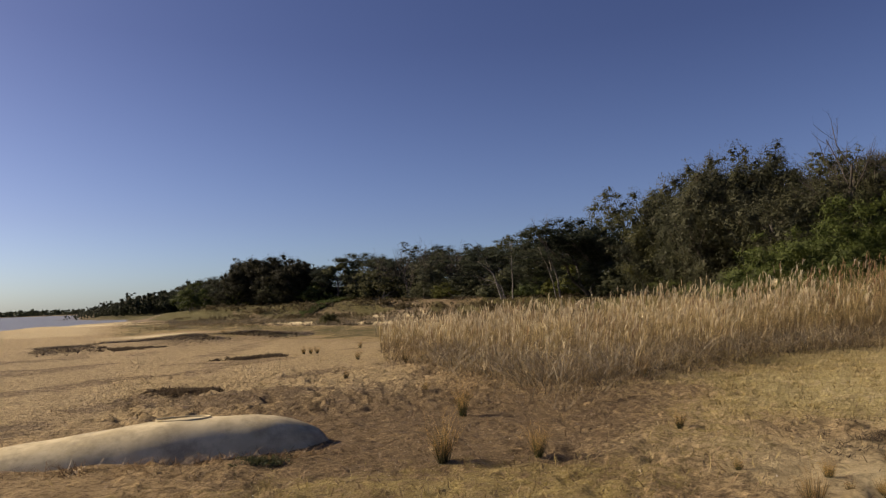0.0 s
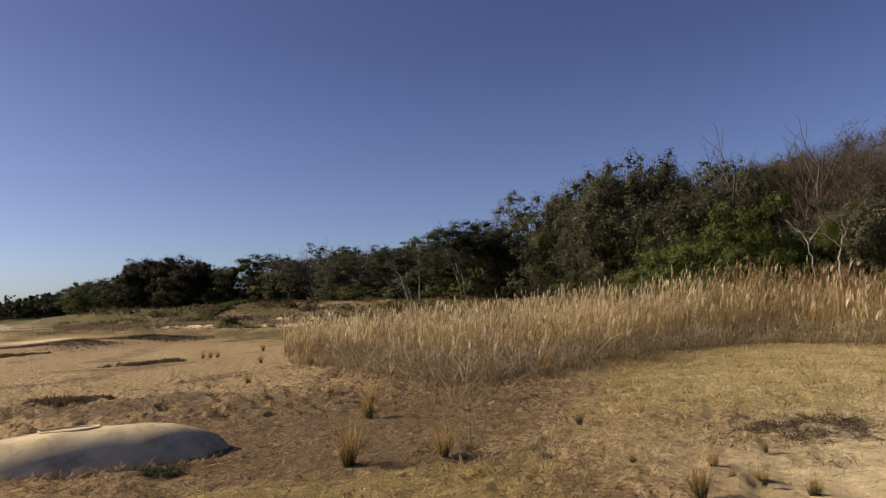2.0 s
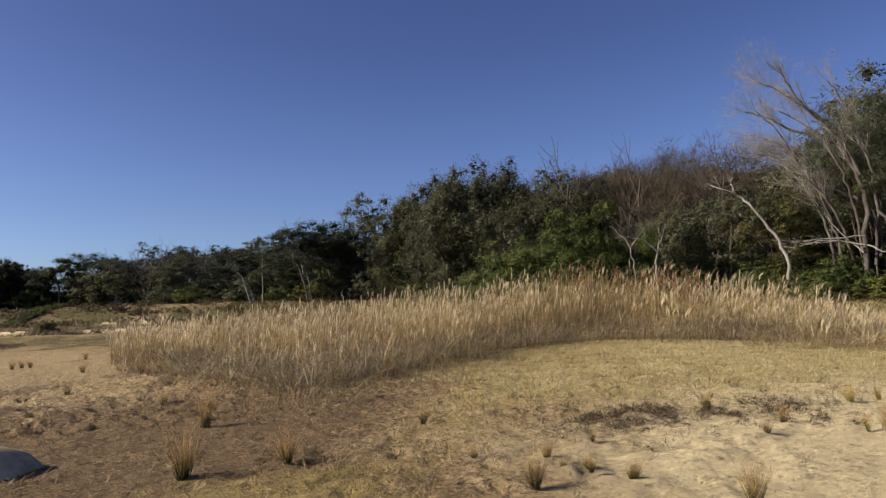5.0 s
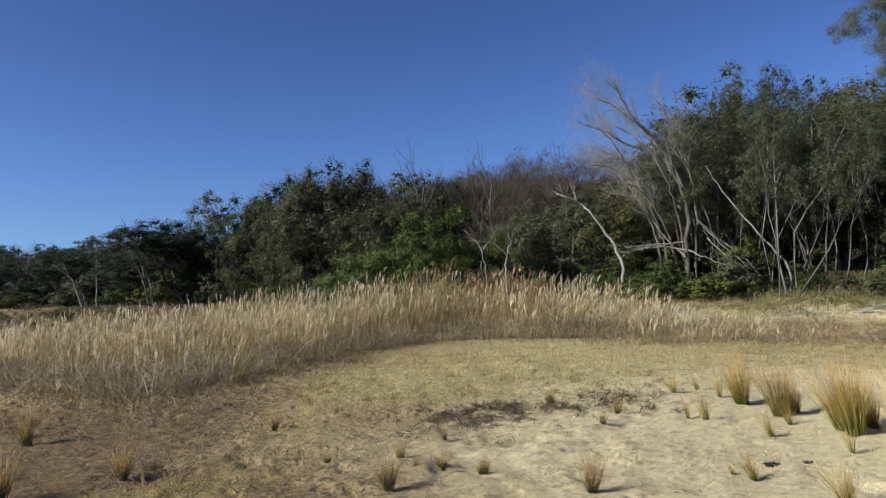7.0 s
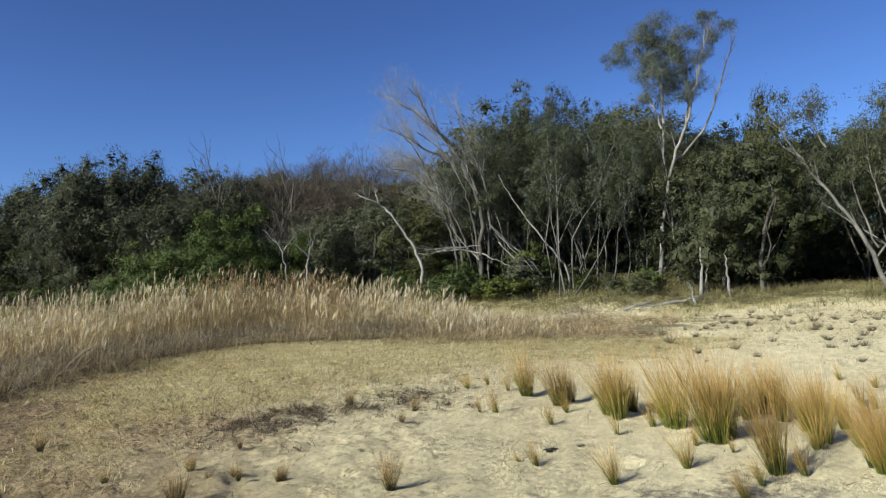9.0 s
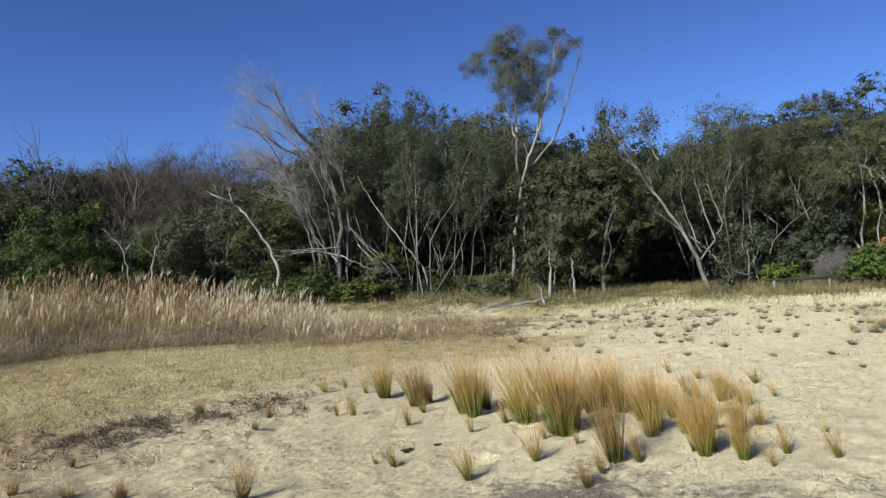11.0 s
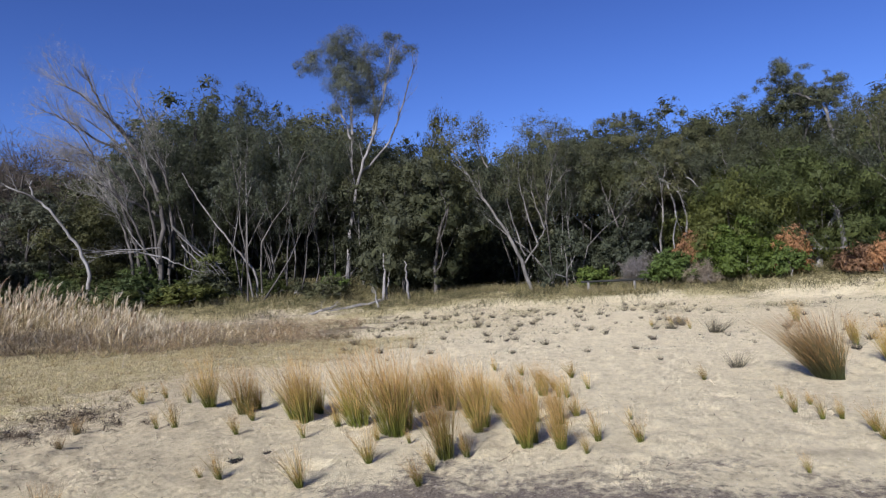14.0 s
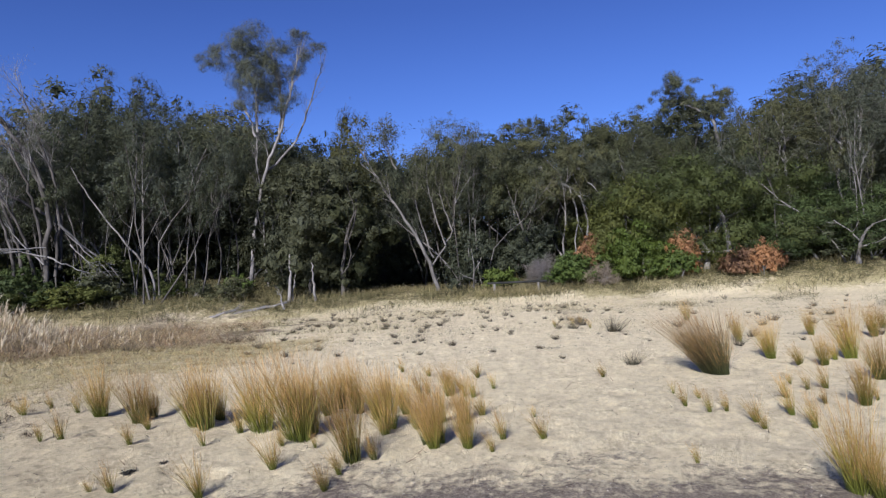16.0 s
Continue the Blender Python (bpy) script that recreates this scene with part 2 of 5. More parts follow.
    m.link(m.pos(), wob.inputs["Vector"])
    m.link(m.pos(), warp.inputs[0])
    m.link(m.mix(1.0, wob.outputs["Color"], (0.22, 0.22, 0.22), "MULTIPLY"), warp.inputs[1])
    m.link(warp.outputs[0], dents.inputs["Vector"])
    dent = m.ramp(dents.outputs["Distance"], (0.12, 0.0), (0.42, 1.0))
    firm = m.math("SUBTRACT", 1.0, m.math("MULTIPLY", m.math("SUBTRACT", pale, straw, True), 0.9))
    h = m.math("ADD", m.math("MULTIPLY", m.noise(13.0, 8.0, 0.75), 0.7), m.math("MULTIPLY", fine, 0.3))
    h = m.math("ADD", h, m.math("MULTIPLY", dent, m.math("SUBTRACT", 0.80, m.math("MULTIPLY", pale, 0.70))))
    h = m.math("MULTIPLY", h, firm)
    # crumbs and small pits, in patches
    pits = m.n("TexVoronoi", Scale=8.5)
    m.link(warp.outputs[0], pits.inputs["Vector"])
    patch = m.ramp(m.noise(0.7, 5.0, 0.65), (0.48, 0.06), (0.62, 1.0))
    h = m.math("ADD", h, m.math("MULTIPLY", m.math("MULTIPLY", m.ramp(pits.outputs["Distance"], (0.08, 0.0), (0.34, 1.0)), patch), 0.13))
    h = m.math("ADD", h, m.math("MULTIPLY", m.noise(34.0, 5.0, 0.75), 0.06))
    m.bump(h, 1.0, 0.25)
    return m.mat


M["ground"] = ground_material()


def water_material():
    m = Nodes("water", 0.4, 0.4)
    m.color((0.17, 0.18, 0.185))
    mp = m.n("Mapping")
    mp.inputs["Scale"].default_value = (0.7, 0.25, 1)
    m.link(m.pos(), mp.inputs[0])
    m.bump(m.noise(1.0, 5.0, 0.65, mp.outputs[0]), 0.9, 0.6)
    return m.mat


M["water"] = water_material()

# ---- mesh helpers ----


def mesh(name, V, F, material, along=None, smooth=False, normals=None):
    """A mesh from arrays: V (n, 3), F (m, 3 or 4), one material, the value 'along' and, if given, the normal of each vertex."""
    V, F = np.asarray(V, np.float32), np.asarray(F, np.int32)
    me = bpy.data.meshes.new(name)
    k = F.shape[1]
    me.vertices.add(len(V))
    me.vertices.foreach_set("co", V.ravel())
    me.loops.add(F.size)
    me.loops.foreach_set("vertex_index", F.ravel())
    me.polygons.add(len(F))
    me.polygons.foreach_set("loop_start", np.arange(0, F.size, k, dtype=np.int32))
    me.polygons.foreach_set("loop_total", np.full(len(F), k, np.int32))
    if smooth:
        me.polygons.foreach_set("use_smooth", np.ones(len(F), bool))
    if along is not None:
        me.attributes.new("along", "FLOAT", "POINT").data.foreach_set("value", np.asarray(along, np.float32))
    me.materials.append(material)
    me.update(calc_edges=True)
    if normals is not None:
        me.normals_split_custom_set_from_vertices(np.asarray(normals, np.float32))
    return me


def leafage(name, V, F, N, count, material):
    """A mesh of leaves; what follows the first 'count' of them are the broad inner sprays of the clumps, tinted darker.
    """
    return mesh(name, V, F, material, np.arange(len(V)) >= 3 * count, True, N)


def part(name, me, parent, label=""):
    ob = new(name, me)
    ob.parent = parent
    return tagged(ob, label) if label else ob


class Pile:
    """Gathers vertices and quads."""

    def __init__(self):
        self.v, self.f, self.a, self.n = [], [], [], 0

    def add(self, v, f, a=None):
        v = np.asarray(v, float)
        self.v.append(v)
        self.f.append(np.asarray(f) + self.n)
        self.a.append(np.zeros(len(v)) if a is None else np.asarray(a, float))
        self.n += len(v)

    def mesh(self, name, material, smooth=False):
        return mesh(name, np.concatenate(self.v), np.concatenate(self.f), material, np.concatenate(self.a), smooth)


def unit(v):
    return v / np.maximum(np.linalg.norm(v, axis=-1, keepdims=True), 1e-9)


def tube(pile, pts, radii, sides=6):
    """A tapered round limb along pts, closed at both ends by its narrowing."""
    pts, radii = np.asarray(pts, float), np.asarray(radii, float)
    d = unit(np.gradient(pts, axis=0))
    ref = np.array([0.31, 0.17, 0.93]) if abs(d[0, 2]) < 0.9 else np.array([0.95, 0.1, 0.2])
    u = unit(np.cross(d, ref))
    w = np.cross(d, u)
    ang = np.arange(sides) * 2 * np.pi / sides
    ring = pts[:, None] + radii[:, None, None] * (np.cos(ang)[None, :, None] * u[:, None] + np.sin(ang)[None, :, None] * w[:, None])
    n = len(pts)
    i, j = np.meshgrid(np.arange(n - 1), np.arange(sides), indexing="ij")
    a, b = i * sides + j, i * sides + (j + 1) % sides
    pile.add(ring.reshape(-1, 3), np.stack([a, b, b + sides, a + sides], -1).reshape(-1, 4), np.repeat(np.linspace(0, 1, n), sides))


def leaves(rng, centres, radii, count, length, width, flat=0.75, hang=0.2, out=0.6, core=0.0, face=True, lift=0.25):
    """Leaves strewn over round clumps, one slim blade each, lying along the clump's skin if face is set; core is the
    size of the broad leaf sprays added to make each clump opaque. The third array holds normals that follow the form of
    the clumps."""
    centres, radii = np.asarray(centres, float), np.asarray(radii, float)
    middle = centres.mean(0) * np.array([1, 1, 0.8])
    # each clump is a bunch of smaller, uneven sprays
    shift = rng.normal(size=(len(centres), 4, 3)) * 0.52
    centres = (centres[:, None] + shift * radii[:, None, None] * np.array([1, 1, flat])).reshape(-1, 3)
    radii = (radii[:, None] * rng.uniform(0.32, 0.78, (len(radii), 4))).ravel()
    stretch = np.exp(rng.normal(size=(len(centres), 3)) * 0.28) * np.array([1, 1, flat])
    pick = rng.choice(len(centres), count, p=radii ** 2 / np.sum(radii ** 2))
    d = unit(rng.normal(size=(count, 3)) + np.array([0, 0, lift]))
    rad = radii[pick] * rng.uniform(0.2, 1.0, count) ** 0.42 * rng.uniform(0.85, 1.14, count)
    p = centres[pick] + d * rad[:, None] * stretch[pick]
    if face:
        skin = unit(d + np.array([0, 0, 0.25]) + rng.normal(size=(count, 3)) * 0.5)
        a = unit(np.cross(skin, rng.normal(size=(count, 3))) + d * 0.25 + np.array([0, 0, -hang]))
        b = unit(np.cross(skin, a))
        form = unit(0.55 * d + 0.75 * skin + 0.6 * unit(p - middle))
    else:
        a = unit(d * out + rng.normal(size=(count, 3)) * 0.7 + np.array([0, 0, -hang]))
        b = unit(np.cross(a, rng.normal(size=(count, 3))))
        form = unit(np.cross(a, b) + 0.3 * d)
    s = rng.uniform(0.6, 1.35, count)[:, None]
    L, W = a * length * s, b * width * s * 0.5
    turned = ((np.cross(W, L) * form).sum(1) < 0)[:, None]
    W = np.where(turned, -W, W)
    V, F = np.stack([p - W, p + W, p + L], 1).reshape(-1, 3), np.arange(count * 3).reshape(-1, 3)
    N = np.repeat(form, 3, 0)
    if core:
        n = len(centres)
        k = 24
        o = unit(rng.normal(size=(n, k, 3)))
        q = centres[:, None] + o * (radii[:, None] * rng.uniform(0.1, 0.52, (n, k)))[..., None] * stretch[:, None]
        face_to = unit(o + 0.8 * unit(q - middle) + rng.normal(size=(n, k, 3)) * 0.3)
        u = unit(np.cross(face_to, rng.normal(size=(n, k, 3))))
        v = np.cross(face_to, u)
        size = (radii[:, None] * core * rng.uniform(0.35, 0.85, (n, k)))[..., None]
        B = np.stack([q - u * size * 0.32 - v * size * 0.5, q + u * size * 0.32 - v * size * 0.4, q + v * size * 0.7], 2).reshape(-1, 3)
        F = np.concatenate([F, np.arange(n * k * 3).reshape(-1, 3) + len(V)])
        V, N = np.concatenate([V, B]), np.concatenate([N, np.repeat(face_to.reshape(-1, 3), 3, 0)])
    return V, F, N


def blades(rng, roots, lean, length, width, segs=3, droop=0.3):
    """Thin upright blades: roots (n, 3), lean (n, 2) sideways per metre, lengths (n). Two crossed sides are not needed: each blade is turned at random."""
    n = len(roots)
    s = np.linspace(0, 1, segs + 1)
    turn = rng.uniform(0, np.pi, n)
    side = np.stack([np.cos(turn), np.sin(turn), np.zeros(n)], 1)
    bend = lean[:, None, :] * (s[None, :, None] + droop * s[None, :, None] ** 2) * length[:, None, None]
    up = length[:, None] * (s[None] - droop * 0.25 * s[None] ** 2 * np.clip(np.linalg.norm(lean, axis=1), 0, 1.5)[:, None])
    c = roots[:, None] + np.concatenate([bend, up[..., None]], -1)
    w = width[:, None] * (1 - 0.85 * s[None] ** 1.5) * 0.5
    V = np.stack([c - side[:, None] * w[..., None], c + side[:, None] * w[..., None]], 2).reshape(-1, 3)
    base = np.arange(n)[:, None] * (segs + 1) * 2 + np.arange(segs)[None] * 2
    F = np.stack([base, base + 1, base + 3, base + 2], -1).reshape(-1, 4)
    return V, F, np.tile(np.repeat(s, 2), n)


# ---- the lie of the land ----
# heading from the place where the viewer stands, distance to the edge of the wood, height of the bank there
EDGE_AZ = (-180, -60, -40, -25, -19, -8, 0, 10, 24, 35, 45, 55, 70, 87, 105, 125, 180)
EDGE_R = (400, 400, 300, 170, 115, 100, 88, 72, 46, 38, 35, 33, 31, 32, 33, 35, 200)
EDGE_Z = (-0.3, -0.3, 0.1, 0.5, 1.8, 2.3, 2.0, 1.8, 1.2, 1.0, 0.95, 0.8, 0.55, 0.55, 0.9, 1.2, 0.3)


def step(a, b, x):
    s = np.clip((x - a) / (b - a), 0, 1)
    return s * s * (3 - 2 * s)


def waves(x, y, scale, seed):
    """Smooth cheap unevenness, about -1 to 1."""
    k = np.random.RandomState(seed)
    out = 0.0
    for i in range(7):
        a, ph, q = k.uniform(0, 2 * np.pi), k.uniform(0, 6.28), scale * k.uniform(0.6, 1.9)
        out = out + np.sin((x * np.cos(a) + y * np.sin(a)) * 6.28 / q + ph + 0.8 * np.sin((x * np.sin(a) - y * np.cos(a)) * 4.1 / q + i))
    return out / 3.6


def land(x, y):
    x, y = np.asarray(x, float), np.asarray(y, float)
    r, az = np.hypot(x, y), np.degrees(np.arctan2(x, y))
    rf, zb = np.interp(az, EDGE_AZ, EDGE_R), np.interp(az, EDGE_AZ, EDGE_Z)
    z = zb * step(0.84, 0.99, r / rf)
    gap = 1 - 0.85 * step(68, 74, az) * step(92, 84, az)
    z = z + gap * np.clip(r - rf, 0, 50) * 0.2 * step(20, 12, r - rf + 8) * step(25, 45, az) + gap * np.clip(r - rf - 8, 0, 48) * (0.09 + 0.13 * step(20, 40, az)) * step(-22, -4, az)
    near = step(rf * 1.1, rf * 0.5, r)
    z = z + 0.035 * waves(x, y, 4.5, 3) * near * step(3, 7, r) + 0.10 * waves(x, y, 17, 5) * step(14, 30, r)
    z = z + 0.22 * np.exp(-((r - 44 - 0.3 * az) / 2.2) ** 2) * step(-34, -26, az) * step(-10, -16, az) * (1 + 0.5 * waves(x, y, 5, 8))
    z = z - 0.9 * step(-52, -62, x + 0.05 * (y - 94)) * (1 - step(225, 245, r) * step(-28.5, -26.5, az)) * (1 - step(840, 880, r))
    return z


def cover(x, y):
    """What lies on the sand: pale, brown litter, straw, green (0 to 1 each)."""
    r, az = np.hypot(x, y), np.degrees(np.arctan2(x, y))
    rf = np.interp(az, EDGE_AZ, EDGE_R)
    wob = waves(x, y, 5.0, 11) * 0.12 + waves(x, y, 1.6, 12) * 0.07
    pale = step(11, 45, az + wob * 50) * 0.72 + 0.23 * step(54, 72, az) + 0.12 + 0.2 * step(9, 14, r) * step(3, -6, az)
    litter = 0.395 - 0.10 * pale + 0.235 * step(18, 10, r + wob * 8) * step(30, 6, az + wob * 25) * step(-28, -8, az + 6 * wob)
    litter = litter + 0.32 * step(6.7, 4.9, r + wob * 3) * step(54, 70, az) * step(176, 130, az) + 0.10 * step(14, 8, r) * step(30, 40, az) * step(176, 130, az) * step(62, 45, az)
    litter = litter + 0.23 * step(17.5, 19.5, r + wob * 6) * step(44, 50, az) * step(76, 60, az + wob * 20)
    litter = litter + 0.10 * step(1.6, 0.0, np.abs(r - 9.6 - wob * 6)) * step(30, 36, az) * step(58, 48, az)
    litter = litter + 0.17 * step(0.15, 0.6, waves(x, y, 4.5, 61)) * step(4, -4, az) * step(8, 9.5, r) * step(40, 25, r)
    litter = litter + 0.17 * step(0.0, 0.5, waves(x, y, 3.0, 66) + 0.5 * waves(x, y, 1.1, 68)) * step(17, 23, r) * step(60, 70, az) * step(150, 125, az)
    n, f = np.interp(az, (-30, 15, 25, 35, 45, 55, 68, 78), (6.2, 8.2, 9.0, 10.0, 11.6, 13.0, 14.6, 16.4)), np.interp(az, (-30, 5, 15, 25, 35, 45, 55, 68, 78), (6.0, 9.0, 17, 21.5, 24.5, 23.5, 21, 18.8, 17.0))
    straw = 0.26 + 0.305 * step(n - 3.5, n + 1.5, r + wob * 6) * step(f + 1.6, f - 1.0, r + wob * 3) * step(8, 26, az + wob * 30) * step(82, 66, az)
    straw = straw + 0.28 * step(8.6, 6.0, r + wob * 5) * step(30, 10, az)
    straw = straw + 0.16 * step(14, 22, r) * step(30, 20, az) * step(-35, -10, az) * step(60, 40, r)
    bank = step(0.85, 0.95, r / rf + 0.14 * wob)
    bank = bank * step(18, 34, az)
    straw = np.maximum(straw, 0.3 + bank * 0.33)
    straw = straw + 0.12 * step(15, 20, r) * step(50, 62, az) * (waves(x, y, 6.0, 14) > -0.2)
    green = 0.20 + bank * 0.34 * step(20, 40, az)
    far = step(28, 42, r) * step(-30, -20, az + wob * 20) * step(32, 20, az)
    litter, green = litter + 0.26 * far, green + 0.19 * far * (waves(x, y, 11, 17) > 0)
    # wood floor: brown litter, with olive added to darken it like tree shade
    shade = step(1.0, 1.06, r / rf)
    litter, straw, green, pale = litter + 0.4 * shade, straw * (1 - 0.6 * shade), green + 0.25 * shade, pale * (1 - shade)
    track = np.exp(-((az - 79.6) / 1.2) ** 2) * step(30, 31.5, r) * step(42, 37, r)
    litter, green, straw, pale = litter * (1 - 0.3 * track), green * (1 - 0.7 * track), straw * (1 - 0.3 * track), np.maximum(pale, 0.25 * track)
    spit = np.exp(-((az + 23) / 4.5) ** 2 - ((r - 72 - az) / 5.0) ** 2) + np.exp(-((az + 27) / 4.0) ** 2 - ((r - 100) / 9.0) ** 2)
    litter, straw, green = litter * (1 - spit), straw * (1 - spit), green * (1 - spit)
    pale = np.maximum(pale, spit)
    pale = np.where((r > 58) & (az < -22), np.maximum(pale, 0.55), pale)
    dune = step(0.72, 0.86, r / rf + 0.2 * wob) * step(-28, -22, az) * step(24, 14, az)
    litter, green, straw = litter + 0.42 * dune, green + dune * (0.24 + 0.12 * (waves(x, y, 7, 23) > 0.0)), straw - 0.1 * dune
    bare = step(50, 58, r) * step(96, 80, r) * step(-22, -16, az) * step(2, -6, az) * step(0.25, 0.7, waves(x, y, 9, 64) + 0.4 * waves(x, y, 3, 65))
    litter, green, straw, pale = litter * (1 - 0.8 * bare), green * (1 - bare), straw * (1 - bare), np.maximum(pale, 0.75 * bare)
    # short ochre turf beyond the sand plain, then tufty sand, before the dunes
    near, end = np.interp(az, (-26, -8, 4), (40, 34, 30)), np.interp(az, (-22, -20, -13.6, -5.6, 4), (88, 83, 61, 49, 40))
    turf = step(near - 3, near + 3, r + wob * 10) * step(end + 4, end - 2, r + wob * 14) * step(-29, -24, az) * step(9, 1, az) * (1 - spit)
    rim = step(end - 1, end + 3, r + wob * 14) * step(93, 85, r) * step(-20, -17, az) * step(5, -2, az)
    litter, straw, green, pale = litter * (1 - turf) + 0.42 * turf, straw * (1 - turf) + 0.53 * turf, green * (1 - turf) + (0.53 + 0.5 * wob) * turf, pale * (1 - turf) + 0.1 * turf
    patch = rim * step(-0.2, 0.5, waves(x, y, 8, 83) + 0.5 * waves(x, y, 2.5, 84))
    litter, straw, green, pale = litter * (1 - 0.6 * patch), straw * (1 - 0.6 * patch), green * (1 - 0.7 * patch), pale + 0.5 * patch
    out = np.stack([pale * step(176, 130, az), litter, straw, green], -1)
    under = step(3.4, 1.2, r)[..., None]
    out = out * (1 - under) + np.array([0.55, 0.46, 0.3, 0.2]) * under
    return np.clip(out, 0, 1)


def at(az, r):
    a = radians(az)
    x, y = math.sin(a) * r, math.cos(a) * r
    return x, y, float(land(x, y))


# ---- ground, water ----
def build_ground():
    azs = np.concatenate([np.arange(-180, -45, 4.0), np.arange(-45, 130, 0.31), np.arange(130, 180, 4.0)])
    azs = azs[len(azs) % 2:]
    rs = [0.4, 1.0, 1.8, 2.6, 3.3]
    while rs[-1] < 45:
        rs.append(rs[-1] * 1.0115)
    while rs[-1] < 4500:
        rs.append(rs[-1] * 1.06)
    rs = np.array(rs)
    A, R = np.meshgrid(np.radians(azs), rs, indexing="ij")
    X, Y = np.sin(A) * R, np.cos(A) * R
    Z = land(X, Y)
    scuff = step(30, 14, R) * step(3, 5, R)
    Z = Z + scuff * (1 - 0.6 * step(40, 60, np.degrees(A))) * (0.020 * waves(X, Y, 0.8, 21) + 0.017 * waves(X, Y, 0.42, 22))
    tufted = step(2, 12, np.degrees(A)) * step(54, 42, np.degrees(A)) * step(5, 6.5, R) * step(19, 15, R)
    Z = Z + tufted * (0.026 * waves(X, Y, 0.62, 73) + 0.016 * waves(X, Y, 0.36, 74))
    trodden = step(48, 62, np.degrees(A)) * step(3.5, 5, R) * step(26, 16, R)
    Z = Z + trodden * (0.016 * waves(X, Y, 1.1, 91) * waves(X, Y, 0.7, 92) + 0.010 * waves(X, Y, 0.45, 93))
    # scattered footprints
    rng = np.random.RandomState(4)
    for i in range(1700):
        a, r = radians(rng.uniform(-34, 118)), rng.uniform(5.2, 20)
        if i >= 450:
            a, r = radians(rng.uniform(-26, 5)), rng.uniform(10.5, 18)
        cx, cy, w = math.sin(a) * r, math.cos(a) * r, rng.uniform(0.08, 0.13)
        i0, i1 = np.searchsorted(np.radians(azs), [a - 0.45 / r, a + 0.45 / r])
        j0, j1 = np.searchsorted(rs, [r - 0.45, r + 0.45])
        dx, dy = X[i0:i1, j0:j1] - cx, Y[i0:i1, j0:j1] - cy
        q = (dx * dx + dy * dy) / (w * w)
        Z[i0:i1, j0:j1] += -(0.026 + 0.026 * float(step(9.5, 11, r))) * np.exp(-q) + 0.016 * np.exp(-(np.sqrt(q) - 1.7) ** 2 * 3)
    n, k = A.shape
    V = np.concatenate([np.stack([X, Y, Z], -1).reshape(-1, 3), [[0, 0, float(land(0, 0))]]])
    i, j = np.meshgrid(np.arange(n), np.arange(k - 1), indexing="ij")
    a, b = i * k + j, ((i + 1) % n) * k + j
    F = np.stack([a, a + 1, b + 1, b], -1).reshape(-1, 4)
    cap = np.stack([np.arange(n) * k, ((np.arange(n) + 1) % n) * k], -1)
    F = np.concatenate([F, np.stack([np.full(n // 2, n * k), cap[0:n - 1:2, 0][:n // 2], cap[0:n - 1:2, 1][:n // 2], cap[1:n:2, 1][:n // 2]], -1)])
    me = mesh("ground", V, F[:, ::-1], M["ground"], smooth=True)
    zone = np.concatenate([cover(X, Y).reshape(-1, 4), [[0.5, 0.5, 0.3, 0.2]]]).astype(np.float32)
    me.attributes.new("zone", "FLOAT_COLOR", "POINT").data.foreach_set("color", zone.ravel())
    return tagged(new("ground", me), "pale trodden sand with brown litter and straw grass", "ground", kind="structure")


build_ground()
wv = np.array([[-4000, -3000, -0.42], [-45, -3000, -0.42], [-45, 4000, -0.42], [-4000, 4000, -0.42]])
tagged(new("water", mesh("water", wv, [[0, 1, 2, 3]], M["water"])), "grey-blue calm bay water", "water", kind="structure")

# ---- trees and shrubs ----


def grow(rng, pile, tips, p, d, length, r, level, cfg):
    """One limb and, from it, the next ones; the ends go to tips."""
    n = (6, 4, 3, 2, 2)[level]
    pts, p, d = [np.array(p, float)], np.array(p, float), unit(np.array(d, float))
    dirs = [d]
    for i in range(n):
        d = unit(d + rng.normal(size=3) * cfg["wiggle"] + np.array([*cfg.get("wind", (0, 0)), cfg["up"]]) * (0.5 if level == 0 else 1))
        p = p + d * length / n
        pts.append(p)
        dirs.append(d)
    end = r * cfg.get("taper", 0.45) if level < cfg["levels"] else r * 0.3
    tube(pile, pts, np.linspace(r, end, n + 1) * np.concatenate([[1.25 if level == 0 else 1.0], np.ones(n)]), (8, 5, 4, 3, 3)[level])
    if level >= cfg["levels"]:
        tips.append(pts[-1])
        if cfg.get("mid_tips", True):
            tips.append(pts[len(pts) // 2 - 1])
        return
    kids = cfg["kids"][level]
    for c in range(kids):
        f = cfg["start"][level] + (1 - cfg["start"][level]) * (c + rng.uniform(0.2, 1.0)) / kids
        f = min(f, 1.0)
        q = f * n
        i = min(int(q), n - 1)
        base = pts[i] + (pts[i + 1] - pts[i]) * (q - i)
        side = unit(np.cross(dirs[i], unit(rng.normal(size=3))))
        nd = unit(dirs[i] * (1 - 0.35 * cfg["spread"]) + side * cfg["spread"] * rng.uniform(0.7, 1.2))
        rr = (r + (end - r) * f) * rng.uniform(0.5, 0.75)
        grow(rng, pile, tips, base, nd, length * cfg["shrink"] * rng.uniform(0.75, 1.2) * (1.15 - 0.35 * f), rr, level + 1, cfg)


